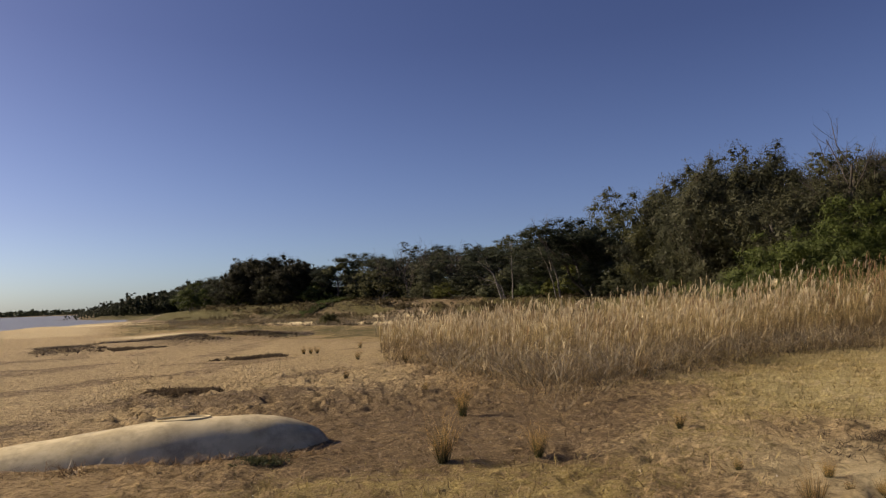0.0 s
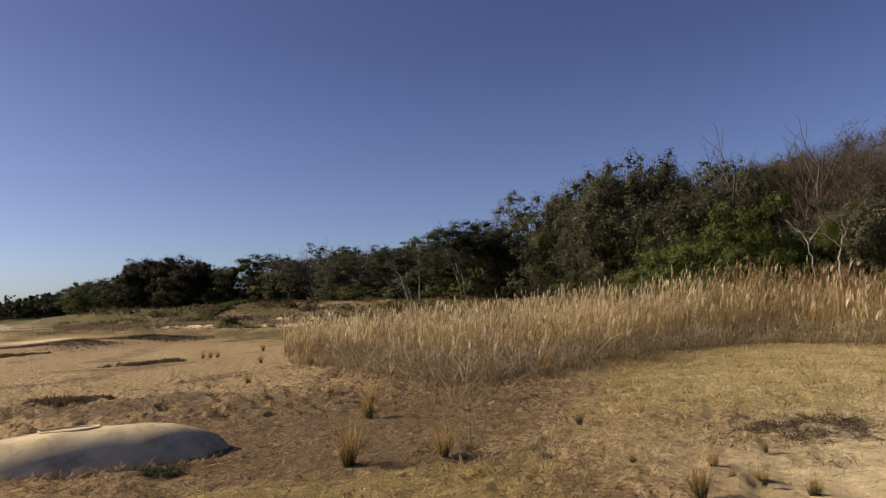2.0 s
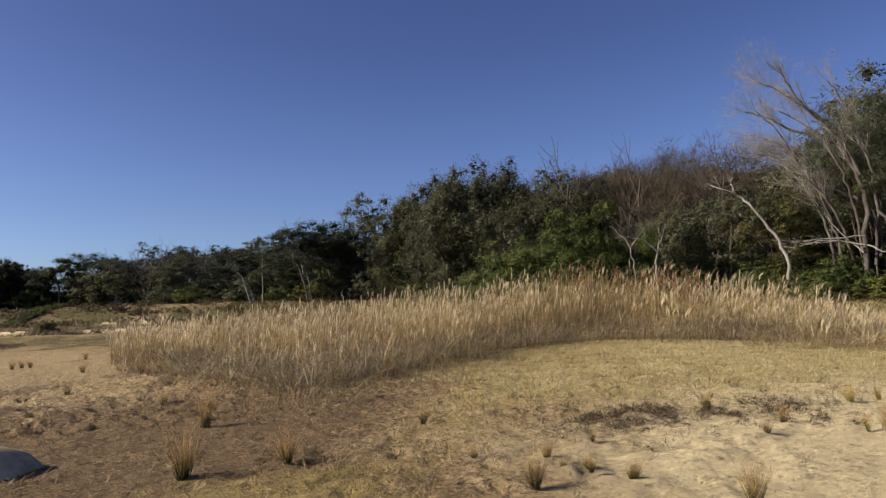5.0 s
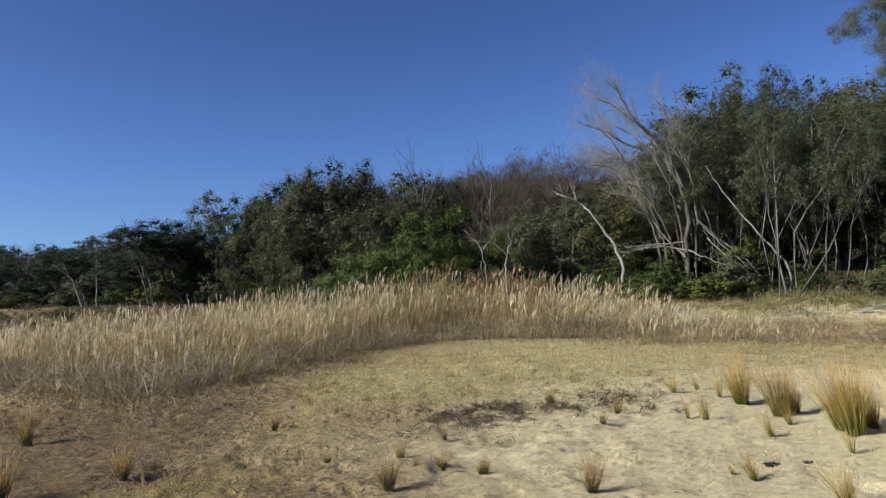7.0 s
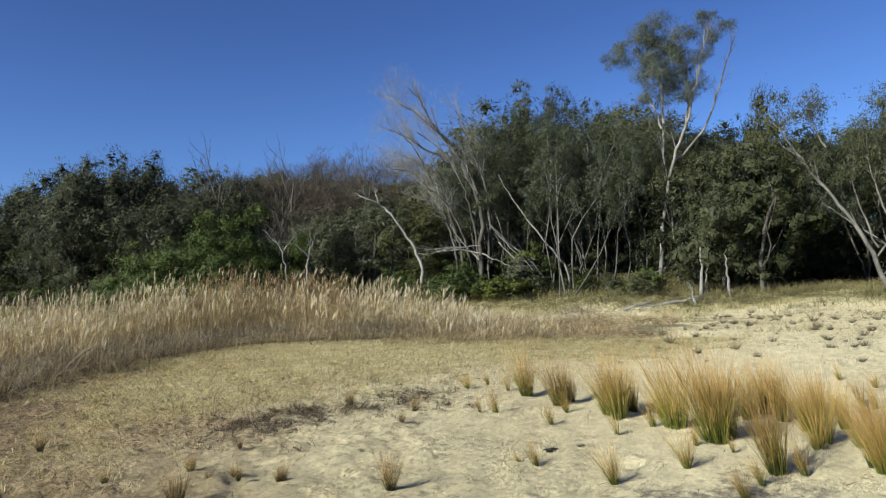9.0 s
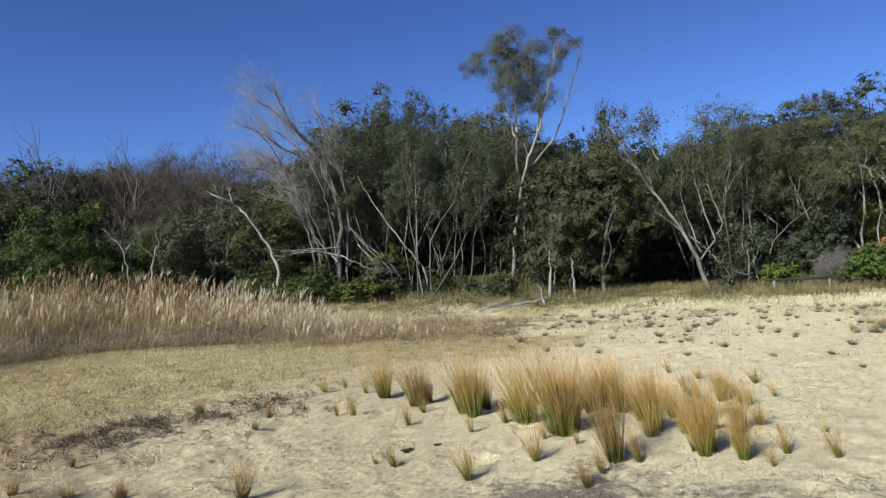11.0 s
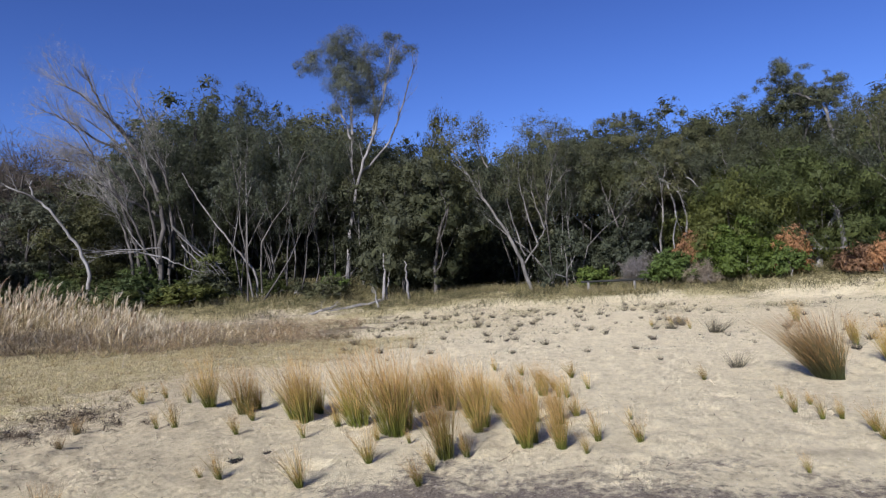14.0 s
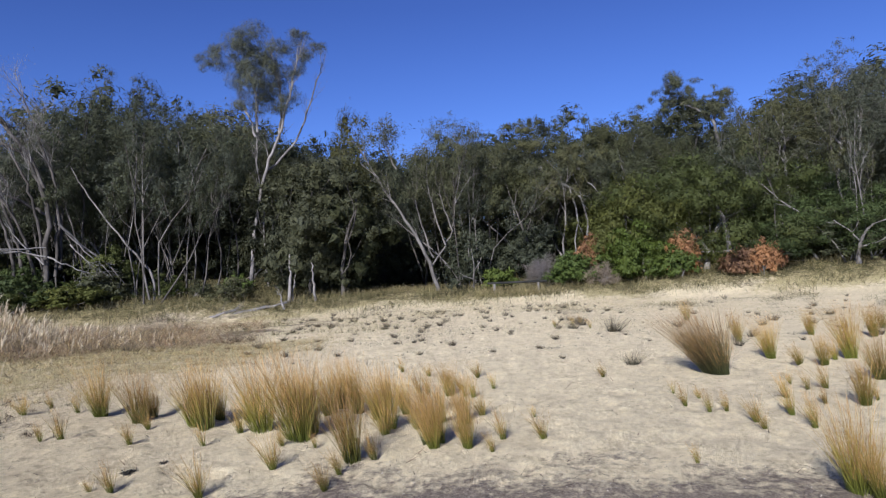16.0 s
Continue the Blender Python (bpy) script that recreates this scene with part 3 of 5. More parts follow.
def make_tree(name, seed, stems, cfg, bark, leaf=None, count=0, size=(0.2, 0.085), clump=0.8, label="", category="tree", group="", extra=None, flat=0.66, hang=0.2, core=0.30, face=True):
    """stems: (x, y, dx, dy, dz, length, radius) each. Returns the Empty with its trunk and crown."""
    rng = np.random.RandomState(seed)
    wood, tips = Pile(), []
    for x, y, dx, dy, dz, length, r in stems:
        grow(rng, wood, tips, (x, y, -0.15), (dx, dy, dz), length, r, 0, cfg)
    ob = new(name)
    part("trunk", wood.mesh("trunk", M[bark], True), ob)
    tips = np.array(tips)
    if extra is not None:
        tips = np.concatenate([tips, extra(rng)])
    top = tips[:, 2].max()
    if leaf:
        rad = clump * rng.uniform(0.35, 1.0, len(tips)) ** 0.7 * 1.25
        V, F, N = leaves(rng, tips, rad, count, size[0], size[1], flat, hang, 0.6, core, face)
        V[:, 2] = np.maximum(V[:, 2], 0.02)
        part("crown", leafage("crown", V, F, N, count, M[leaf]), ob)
        top = np.percentile(V[:, 2], 99.7)
    ob["top"] = float(top)
    return tagged(ob, label, category, group)


def shrub_fill(n, rx, ry, h, low=0.1):
    """Clump centres through a low dome."""
    def fill(rng):
        d = unit(rng.normal(size=(n, 3)))
        d[:, 2] = np.abs(d[:, 2])
        d *= rng.uniform(0.55, 1.0, n)[:, None] * (1 + 0.25 * np.sin(d[:, :1] * 5 + 1) * np.cos(d[:, 1:2] * 4))
        return d * np.array([rx, ry, h]) + np.array([0, 0, low])
    return fill


FOREST = dict(levels=2, kids=(4, 3), start=(0.55, 0.3), wiggle=0.15, up=0.12, spread=0.62, shrink=0.40, mid_tips=False)
SHRUB = dict(levels=2, kids=(3, 2), start=(0.2, 0.2), wiggle=0.16, up=0.08, spread=0.8, shrink=0.6, mid_tips=False)
DEAD = dict(levels=3, kids=(5, 4, 4), start=(0.3, 0.15, 0.1, 0.1), wiggle=0.13, up=0.08, spread=0.6, shrink=0.5, mid_tips=False)


def stems_of(seed, n, length, radius, lean=0.18, base=0.5):
    k = np.random.RandomState(seed)
    return [(k.normal() * base, k.normal() * base, k.normal() * lean, k.normal() * lean, 1.0, length * k.uniform(0.8, 1.05), radius * k.uniform(0.7, 1.1)) for i in range(n)]


protos = {}


def proto(kind, ob):
    protos.setdefault(kind, []).append(ob)
    ob.location = (0, 0, -400)


def put(ob, x, y, height, turn, squash=1.0):
    """A copy of a tree of that height, standing at x, y."""
    s = height / ob["top"]
    return copy_thing(ob, Matrix.Translation((x, y, float(land(x, y)))) @ pose(0, 0, 0, 0, 0, turn) @ Matrix.Diagonal((s * squash, s * squash, s, 1)))


for i in range(6):
    proto("forest", make_tree("forest_tree", 10 + i, stems_of(30 + i, 3, 8.0, 0.095, 0.16, 0.8), FOREST, ("bark", "bark", "pale_bark")[i % 3], ("olive", "dark", "olive", "dark", "gum", "olive")[i], 21000, (0.17, 0.036), 0.80,
                              "slender grey-barked coastal tree with an olive crown", group="trees of the wood", hang=0.6, core=0.65, flat=0.95))
for i in range(5):
    proto("pole", make_tree("forest_tree", 110 + i, stems_of(120 + i, 8, 8.4, 0.052, 0.10, 1.7), dict(FOREST, kids=(5, 3), start=(0.42, 0.25), shrink=0.30, wiggle=0.15, spread=0.5, up=0.16), ("bark", "pale_bark", "pale_bark", "twig", "bark")[i], ("olive", "gum", "olive", "dark", "gum")[i], 22000, (0.17, 0.026), 0.54,
                            "slender tree with long bare grey trunks and a high crown", group="trees of the wood", core=0.5, hang=0.7, flat=1.15))
for i in range(3):
    proto("stem", make_tree("forest_tree", 140 + i, stems_of(150 + i, 5, 8.6, 0.048, 0.17, 1.6), dict(FOREST, kids=(5, 3), start=(0.40, 0.3), shrink=0.27, wiggle=0.19, spread=0.5, up=0.18), ("bark", "pale_bark", "bark")[i], ("olive", "gum", "olive")[i], 9000, (0.16, 0.026), 0.50,
                            "group of thin leaning bare trunks with sparse high foliage", group="trees of the wood", core=0.4, hang=0.7, flat=1.1))
for i in range(4):
    proto("back", make_tree("forest_tree", 20 + i, stems_of(40 + i, 2, 6.6, 0.13), dict(FOREST, shrink=0.5), "bark", ("dark", "olive", "dark", "gum")[i], 9000, (0.22, 0.06), 1.0,
                            "dark leafy tree deep in the wood", group="trees of the wood", extra=shrub_fill(30, 1.9, 1.9, 6.0, 0.5), core=0.55, hang=0.5, flat=0.95))
# shore trees take the dark far leaf, a silhouette against the light painted in colour
for i in range(2):
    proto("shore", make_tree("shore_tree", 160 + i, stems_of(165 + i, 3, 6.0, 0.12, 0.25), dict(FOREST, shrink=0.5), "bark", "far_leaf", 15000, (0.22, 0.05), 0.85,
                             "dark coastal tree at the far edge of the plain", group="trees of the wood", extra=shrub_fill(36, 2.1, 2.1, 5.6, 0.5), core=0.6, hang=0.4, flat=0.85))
for i in range(3):
    proto("dense", make_tree("dense_tree", 50 + i, stems_of(60 + i, 3, 6.0, 0.16), FOREST, "bark", ("dense", "dark", "dense")[i], 26000, (0.17, 0.042), 0.95,
                             "leafy grey-green tree with foliage almost to the ground", group="trees of the wood", extra=shrub_fill(55, 2.3, 2.3, 7.0, 0.6), hang=0.9, core=0.62, flat=1.15))
proto("dome", make_tree("dome_tree", 54, stems_of(64, 4, 5.0, 0.16, 0.35), FOREST, "bark", "backlit", 26000, (0.16, 0.05), 0.9,
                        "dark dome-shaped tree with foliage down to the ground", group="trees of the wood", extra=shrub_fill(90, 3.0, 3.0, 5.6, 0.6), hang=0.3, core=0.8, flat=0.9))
for i in range(3):
    proto("bush", make_tree("green_bush", 70 + i, stems_of(80 + i, 4, 1.4, 0.05, 0.5), SHRUB, "twig", ("olive_green", "bush_green", "olive")[i], (5200, 5200, 3600)[i], ((0.12, 0.04), (0.12, 0.04), (0.15, 0.05))[i], 0.46,
                            ("olive-green rounded coastal bush", "dense mid-green shrub at the edge of the wood", "dull olive shrub under the trees")[i],
                            "bush", "bushes along the wood", shrub_fill(30, 1.6, 1.6, 1.8, 0.25), core=0.8))
for i in range(2):
    proto("bare", make_tree("bare_tree", 90 + i, stems_of(95 + i, 3, 4.6, 0.09, 0.2), DEAD, "brown_twig", label="leafless brown tree with fine upright twigs", group="bare trees"))
for i in range(2):
    proto("brown", make_tree("brown_tree", 97 + i, stems_of(98 + i, 4, 5.0, 0.09, 0.2), FOREST, "brown_twig", "brown_leaf", 7000, (0.40, 0.015), 0.65,
                             "half-dead brown tree with thin withered foliage", group="bare trees", core=0.0, face=False, hang=-0.5))

SKY_AZ = (-19, -15, -10, -8, -6, -1, 3, 8, 9, 12, 16, 17, 22, 25, 28, 31, 34, 37, 40, 43, 46, 50, 53, 57, 63, 67, 72, 75, 77, 82, 94, 97, 99.6, 102.7, 104.3, 107, 109, 111, 113.4, 116, 125)
SKY_EL = (1.9, 3.8, 3.2, 2.9, 3.6, 4.4, 4.3, 4.8, 4.3, 6.3, 6.2, 8.3, 9.6, 10.2, 9.2, 10.0, 10.4, 11.2, 11.0, 11.2, 10.4, 11.3, 12.2, 14.2, 14.4, 14.0, 12.5, 12.8, 10.6, 11.4, 11.3, 11.4, 10.3, 12.1, 11.5, 11.0, 11.6, 12.3, 12.9, 12.6, 12.0)


def plant_wood():
    k = np.random.RandomState(77)
    for offset, gap, low in ((1.5, 2.7, 0.88), (4.5, 2.9, 0.92), (8.5, 3.2, 0.98), (13, 4.4, 1.0), (19, 5.5, 1.02), (27, 8.0, 1.0)):
        az = -20.0
        while az < (127 if offset < 22 else 95):
            rf = float(np.interp(az, EDGE_AZ, EDGE_R))
            far = 1 + max(0, rf - 40) / 55
            r = rf + (offset + k.uniform(-1.2, 1.2)) * far
            top = float(np.interp(az, SKY_AZ, SKY_EL))
            x, y, z = at(az, r)
            h = EYE + r * math.tan(radians(top * low * (1.12 if az < 15 else 0.94 if az > 108 and offset < 9 else 1.0) * (0.86 if 31.5 < az < 37 and offset < 6 else 0.72 if 37 <= az < 49.5 and offset < 6 else 1.0) * k.uniform(0.78, 1.05))) - z
            az_step = math.degrees(gap * far * k.uniform(0.75, 1.3) / r)
            kind = "forest" if offset < (6 if 49 < az < 82 else 9) else "back"
            if offset < 6 and (49 < az < 82 or 101 < az < 121):
                kind = "pole"
            elif 15.5 < az < 29 and offset < 14:
                kind = "dense"
            elif 29 < az < 49 and offset > 6:
                kind = ("bare", "brown", "brown", "back")[k.randint(4)]
            elif 29 < az < 49:
                kind = "back" if k.uniform() < 0.7 else "bare"
            elif az < 16:
                kind = ("shore", "back", "shore", "shore", "back", "bare")[k.randint(6)] if az > -8 else "shore"
            if h > 2.0 and not (76.5 < az < 81.5 and offset < 10) and not (66 < az < 87 and offset < 3) and not (63.4 < az < 69.6 and offset < 6) and not (50.5 < az < 54 and offset < 3) and not (106.5 < az < 121 and offset < 3):
                p = protos[kind][k.randint(len(protos[kind]))]
                put(p, x, y, h, k.uniform(0, 360), k.uniform(0.85, 1.25) * (1.25 if kind in ("back", "shore") else 1.0) * (1.5 if rf > 60 else 1.0))
            az += az_step


plant_wood()


def plant_bushes():
    k = np.random.RandomState(78)
    for back in (0, 5, 10):
        az = -20.0 if not back else 25.0
        while az < 126:
            rf = float(np.interp(az, EDGE_AZ, EDGE_R))
            r = rf + back + k.uniform(-0.5, 2.0)
            x, y, z = at(az, r)
            if back == 10:
                h = k.uniform(2.6, 4.0)
            elif 58 < az < 80:
                h = k.uniform(0.6, 1.2) + 0.16 * back
            elif 26 < az < 42:
                h = k.uniform(1.8, 2.8)
            else:
                h = k.uniform(1.2, 2.4) * (1 + max(0, rf - 45) / 60)
            if back == 10 or not (66 < az < 110 if back == 0 else 75.5 < az < 82):
                put(protos["bush"][2 if back else k.randint(3)], x, y, h, k.uniform(0, 360), k.uniform(1.0, 1.4))
            az += math.degrees(h * (1.4 if not back else 1.9) * k.uniform(0.7, 1.3) / r)


plant_bushes()


def plant_brown_wood():
    """The leafless brown-grey trees that rise behind the reeds."""
    k = np.random.RandomState(79)
    for r0 in (46, 53):
        az = 37.5
        while az < 50.5:
            r = r0 + k.uniform(-1.5, 1.5)
            x, y, z = at(az, r)
            h = EYE + r * math.tan(radians(float(np.interp(az, SKY_AZ, SKY_EL)) * k.uniform(0.72, 1.02))) - z
            put(protos["brown" if k.uniform() < 0.6 else "bare"][k.randint(2)], x, y, h, k.uniform(0, 360), k.uniform(1.0, 1.3))
            az += k.uniform(1.7, 2.6)


plant_brown_wood()

# ---- reeds ----
REED_AZ = (-6, 2, 9, 14, 19, 25, 33, 45, 54, 60)
REED_NEAR = (20.5, 15.5, 12.6, 14.0, 16.0, 19.2, 22.5, 21.0, 19.3, 19.3)
REED_HIGH = (1.05, 1.2, 1.3, 1.45, 1.6, 1.85, 2.3, 1.5, 0.8, 0.4)


def reed_bed():
    rng = np.random.RandomState(5)
    n = 15500
    az = rng.uniform(-5.5, 63, n)
    near = np.interp(az, REED_AZ, REED_NEAR)
    deep = rng.uniform(0, 1, n) ** 1.05 * np.interp(az, (-6, 10, 30, 55, 63), (7, 14, 9, 6, 2.5))
    x, y = np.sin(np.radians(az)) * (near + deep), np.cos(np.radians(az)) * (near + deep)
    clump = waves(x, y, 2.6, 35) + 0.7 * waves(x, y, 1.0, 36)
    r = near + deep + 0.9 * waves(x, y, 5.0, 31) + 0.55 * waves(x, y, 1.5, 34) + rng.normal(size=n) * 0.3
    keep = rng.uniform(0, 1, n) < np.clip(np.interp(deep, (0, 1.2, 3.5), (0.14, 0.5, 0.95)) * (1 + 0.55 * clump), 0.03, 1) * np.interp(az, (34, 44, 50, 62), (1, 0.62, 0.5, 0.3))
    az, r, deep, clump = az[keep], r[keep], deep[keep], clump[keep]
    n = len(az)
    x, y = np.sin(np.radians(az)) * r, np.cos(np.radians(az)) * r
    roots = np.stack([x, y, land(x, y) - 0.03], 1)
    keep_low = np.interp(az, (48, 60), (1, 0.45))
    high = keep_low * np.interp(az, REED_AZ, REED_HIGH) * np.interp(deep, (0, 1.5, 4), (0.48, 0.78, 1.0)) * rng.uniform(0.52, 1.12, n) * (1 + 0.17 * clump)
    wind = np.array([math.sin(radians(105)), math.cos(radians(105))])
    lean = rng.normal(size=(n, 2)) * 0.12 + wind * 0.03
    # lean to the camera's right at every heading, fitted to the view
    view_lean = np.stack([np.cos(np.radians(az)), -np.sin(np.radians(az))], 1) * np.interp(az, (-5, 38), (0.05, 0.16))[:, None]
    lean = lean + 0.3 * view_lean
    ob = tagged(new("reed_bed"), "dry golden reeds with pale feathery plumes in a dense stand", "reeds", kind="stuff")
    V, F, a = blades(rng, roots, lean, high, np.full(n, 0.009), 3, 0.25)
    pile = Pile()
    pile.add(V, F, a)
    tip = V.reshape(n, -1, 2, 3).mean(2)
    for j in range(3):
        f = rng.uniform(0.1, 0.85, n)
        i = np.clip((f * 3).astype(int), 0, 2)
        q = (f * 3 - i)[:, None]
        base = tip[np.arange(n), i] * (1 - q) + tip[np.arange(n), i + 1] * q
        d = rng.normal(size=(n, 2)) * 0.75 + wind * 0.15
        v, fc, al = blades(rng, base, d, rng.uniform(0.16, 0.40, n) * np.clip(high, 0.6, 1.4), np.full(n, 0.011), 2, 0.8)
        pile.add(v, fc, np.repeat(f, 6) * 0.8 + al * 0.25)
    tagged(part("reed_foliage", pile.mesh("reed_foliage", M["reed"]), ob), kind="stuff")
    pl, pb = Pile(), Pile()
    has = rng.uniform(0, 1, n) < np.interp(deep, (0, 1, 3), (0.10, 0.34, 0.52)) * np.interp(az, (34, 44, 50, 57), (1, 1.5, 1.2, 0.12))
    end, m = tip[has, 3], int(has.sum())
    QUADS = np.array([[0, 1, 3, 2], [2, 3, 5, 4]])
    dark = (az[has] > 28.5) & (az[has] < 41) & (deep[has] > 2.2) & (rng.uniform(0, 1, m) < 0.8) | (rng.uniform(0, 1, m) < 0.12)
    size = rng.uniform(0.6, 1.1, m) * np.interp(az[has], (20, 42), (1.0, 1.35))
    sway = view_lean[has] * rng.uniform(0.0, 1.3, m)[:, None]
    for j in range(7):
        d = lean[has] * 0.9 + sway + rng.normal(size=(m, 2)) * 0.07
        v, fc, al = blades(rng, end + np.array([0, 0, -0.06 - 0.018 * j]), d, rng.uniform(0.10, 0.24, m) * size, rng.uniform(0.009, 0.019, m) * size, 2, 0.8)
        v, al = v.reshape(m, 6, 3), al.reshape(m, 6)
        for chosen, heap in ((~dark, pl), (dark, pb)):
            c = int(chosen.sum())
            base = np.arange(c)[:, None, None] * 6
            heap.add(v[chosen].reshape(-1, 3), (base + QUADS[None]).reshape(-1, 4), al[chosen].ravel())
    tagged(part("reed_plumage", pl.mesh("reed_plumage", M["plume"]), ob, "pale cream feathery plumes"), kind="stuff")
    tagged(part("reed_plumage", pb.mesh("reed_plumage", M["plume_brown"]), ob, "brown faded plumes"), kind="stuff")


reed_bed()


def reed_fringe():
    """Low broken stalks that thin out in front of the reeds."""
    rng = np.random.RandomState(9)
    n = 7000
    az = rng.uniform(-5, 66, n)
    out = rng.exponential(0.9, n) * np.interp(az, (-5, 5, 22, 45, 66), (0.8, 1.3, 0.9, 0.6, 1.2))
    r = np.interp(az, REED_AZ, REED_NEAR) - out + 0.9 + np.where(az > 46, rng.uniform(0, 7, n), 0)
    x, y = np.sin(np.radians(az)) * r, np.cos(np.radians(az)) * r
    roots = np.stack([x, y, land(x, y) - 0.02], 1)
    V, F, a = blades(rng, roots, rng.normal(size=(n, 2)) * 0.55, rng.uniform(0.12, 0.55, n) * np.interp(out, (0, 2.5), (1.0, 0.5)), np.full(n, 0.010), 3, 0.5)
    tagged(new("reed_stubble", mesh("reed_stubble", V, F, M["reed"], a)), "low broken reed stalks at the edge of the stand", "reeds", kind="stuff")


reed_fringe()


def reed_tangle():
    """Grey broken stalks and leaves that fill the foot of the stand."""
    rng = np.random.RandomState(10)
    n = 9500
    az = rng.uniform(-2, 62, n)
    r = np.interp(az, REED_AZ, REED_NEAR) + rng.normal(0.5, 0.85, n) * np.interp(az, (4, 45, 62), (1.5, 1.7, 3.5)) + waves(az, az * 0, 2.3, 55) * 0.6
    x, y = np.sin(np.radians(az)) * r, np.cos(np.radians(az)) * r
    keep = rng.uniform(0, 1, n) < np.interp(az, (42, 56), (1.0, 0.22))
    x, y, az, n = x[keep], y[keep], az[keep], int(keep.sum())
    roots = np.stack([x, y, land(x, y) + rng.uniform(-0.02, 0.5, n)], 1)
    V, F, a = blades(rng, roots, rng.normal(size=(n, 2)) * 0.9, rng.uniform(0.12, 0.45, n), rng.uniform(0.008, 0.016, n), 2, 0.6)
    tagged(new("reed_tangle", mesh("reed_tangle", V, F, M["reed_grey"], a)), "grey tangle of broken stalks at the foot of the reeds", "reeds", kind="stuff")


reed_tangle()

# ---- rushes in tufts ----


def make_tussock(seed, count, lean=(0.0, 0.0), spread=0.35, base=0.09, mat="rush", label="", heads=True, wide=0.013, kind_of="rush_tussock", fluff=0.55):
    """About one metre high; scaled when it is planted."""
    rng = np.random.RandomState(seed)
    rad, ang = base * np.sqrt(rng.uniform(0, 1, count)), rng.uniform(0, 2 * np.pi, count)
    roots = np.stack([rad * np.cos(ang), rad * np.sin(ang), np.full(count, -0.02)], 1)
    tilt = roots[:, :2] / base * spread + rng.normal(size=(count, 2)) * 0.13 + np.array(lean) * rng.uniform(0.4, 1.5, (count, 1))
    length = 0.30 + 0.80 * rng.uniform(0, 1, count) ** 1.15
    ob = new(kind_of)
    V, F, a = blades(rng, roots, tilt, length, rng.uniform(0.6, 1.2, count) * wide, 4, 0.35)
    a = a * np.repeat(np.clip(length, 0.5, 1.0), 10) if heads else a
    tagged(part("foliage", mesh("foliage", V, F, M[mat], a), ob), kind="stuff")
    if heads:
        tip = V.reshape(count, 5, 2, 3).mean(2)
        pick = rng.uniform(0, 1, count) < fluff
        m = int(pick.sum())
        pl = Pile()
        for j in range(3):
            v, fc, al = blades(rng, tip[pick, 2 + j % 2] + rng.normal(size=(m, 3)) * 0.02, tilt[pick] * 1.3 + rng.normal(size=(m, 2)) * 0.30, rng.uniform(0.08, 0.26, m), np.full(m, wide * 0.6), 2, 0.3)
            pl.add(v, fc, al)
        tagged(part("seed_fluff", pl.mesh("seed_fluff", M["rush_head"]), ob, "fine rusty brown tips"), kind="stuff")
    tagged(ob, label, "rush" if heads else "tuft", "rush tussocks on the sand" if heads else "tufts on the sand")
    ob.location = (0, 0, -400)
    return ob


WIND = (0.0, 0.20)
rushes = [make_tussock(100 + i, 250, ((-0.03, 0.16), (0.0, 0.24), (-0.06, 0.10), (0.02, 0.18))[i], 0.14 + 0.05 * i, 0.10 + 0.015 * i, wide=0.0085, label="rush tussock, green at the base with rusty brown tips") for i in range(4)]
small = [make_tussock(110 + i, 52 + 16 * i, WIND, 0.16 + 0.07 * i, 0.08, wide=0.014, label="small thin rush tuft with straw-coloured tips") for i in range(4)]
dull = [make_tussock(120 + i, 170, (0.02, 0.0), 0.26, 0.11, "rush_dark", "dark green and brown rush tussock on dry litter", True, 0.009) for i in range(3)]
grey = [make_tussock(130 + i, 120, (-0.05, 0.15), 0.55, 0.26, "rush_grey", "low grey-brown tuft half buried in sand", False, 0.022, "sand_tuft") for i in range(4)]

RUSHES_FRONT = ((8.1, 5.5, 0.55), (8.39, 6.03, 0.27), (7.63, 4.69, 0.51), (7.86, 4.65, 0.35), (7.22, 4.34, 0.2), (6.47, 4.09, 0.22), (6.35, 3.25, 0.22), (6.79, 5.08, 0.33), (6.81, 5.35, 0.2), (8.25, 6.7, 0.27), (8.79, 6.71, 0.23), (6.93, 3.12, 0.28), (7.02, 2.91, 0.67), (7.15, 3.61, 0.62), (7.31, 3.81, 0.55), (6.66, 2.38, 0.74), (6.86, 2.34, 0.57), (6.32, 2.11, 0.14), (5.86, 1.62, 0.54), (5.5, 1.64, 0.21), (5.91, 1.44, 0.26), (5.07, 1.63, 0.23), (4.98, 2.6, 0.28), (5.06, 3.38, 0.22), (5.02, 3.53, 0.13), (7.64, 3.68, 0.39), (7.08, 1.55, 0.57))
RUSHES_MIDDLE = ((8.03, 2.12, 0.56), (6.19, 0.94, 0.39), (6.36, 0.92, 0.5), (10.86, 2.1, 0.23), (6.33, 2.44, 0.18), (8.27, 2.36, 0.49), (9.02, 1.41, 0.33), (9.29, 1.59, 0.29), (7.92, 1.51, 0.38), (7.88, 2.42, 0.51), (6.17, 0.63, 0.4), (7.27, 0.75, 0.38), (7.57, 0.59, 0.26), (6.48, 0.32, 0.28), (6.01, 0.4, 0.18), (6.43, -0.06, 0.26), (7.42, 0.02, 0.13), (9.8, -0.96, 0.2), (8.68, 0.78, 0.3), (8.95, 1.11, 0.36), (5.6, -1.24, 0.15))
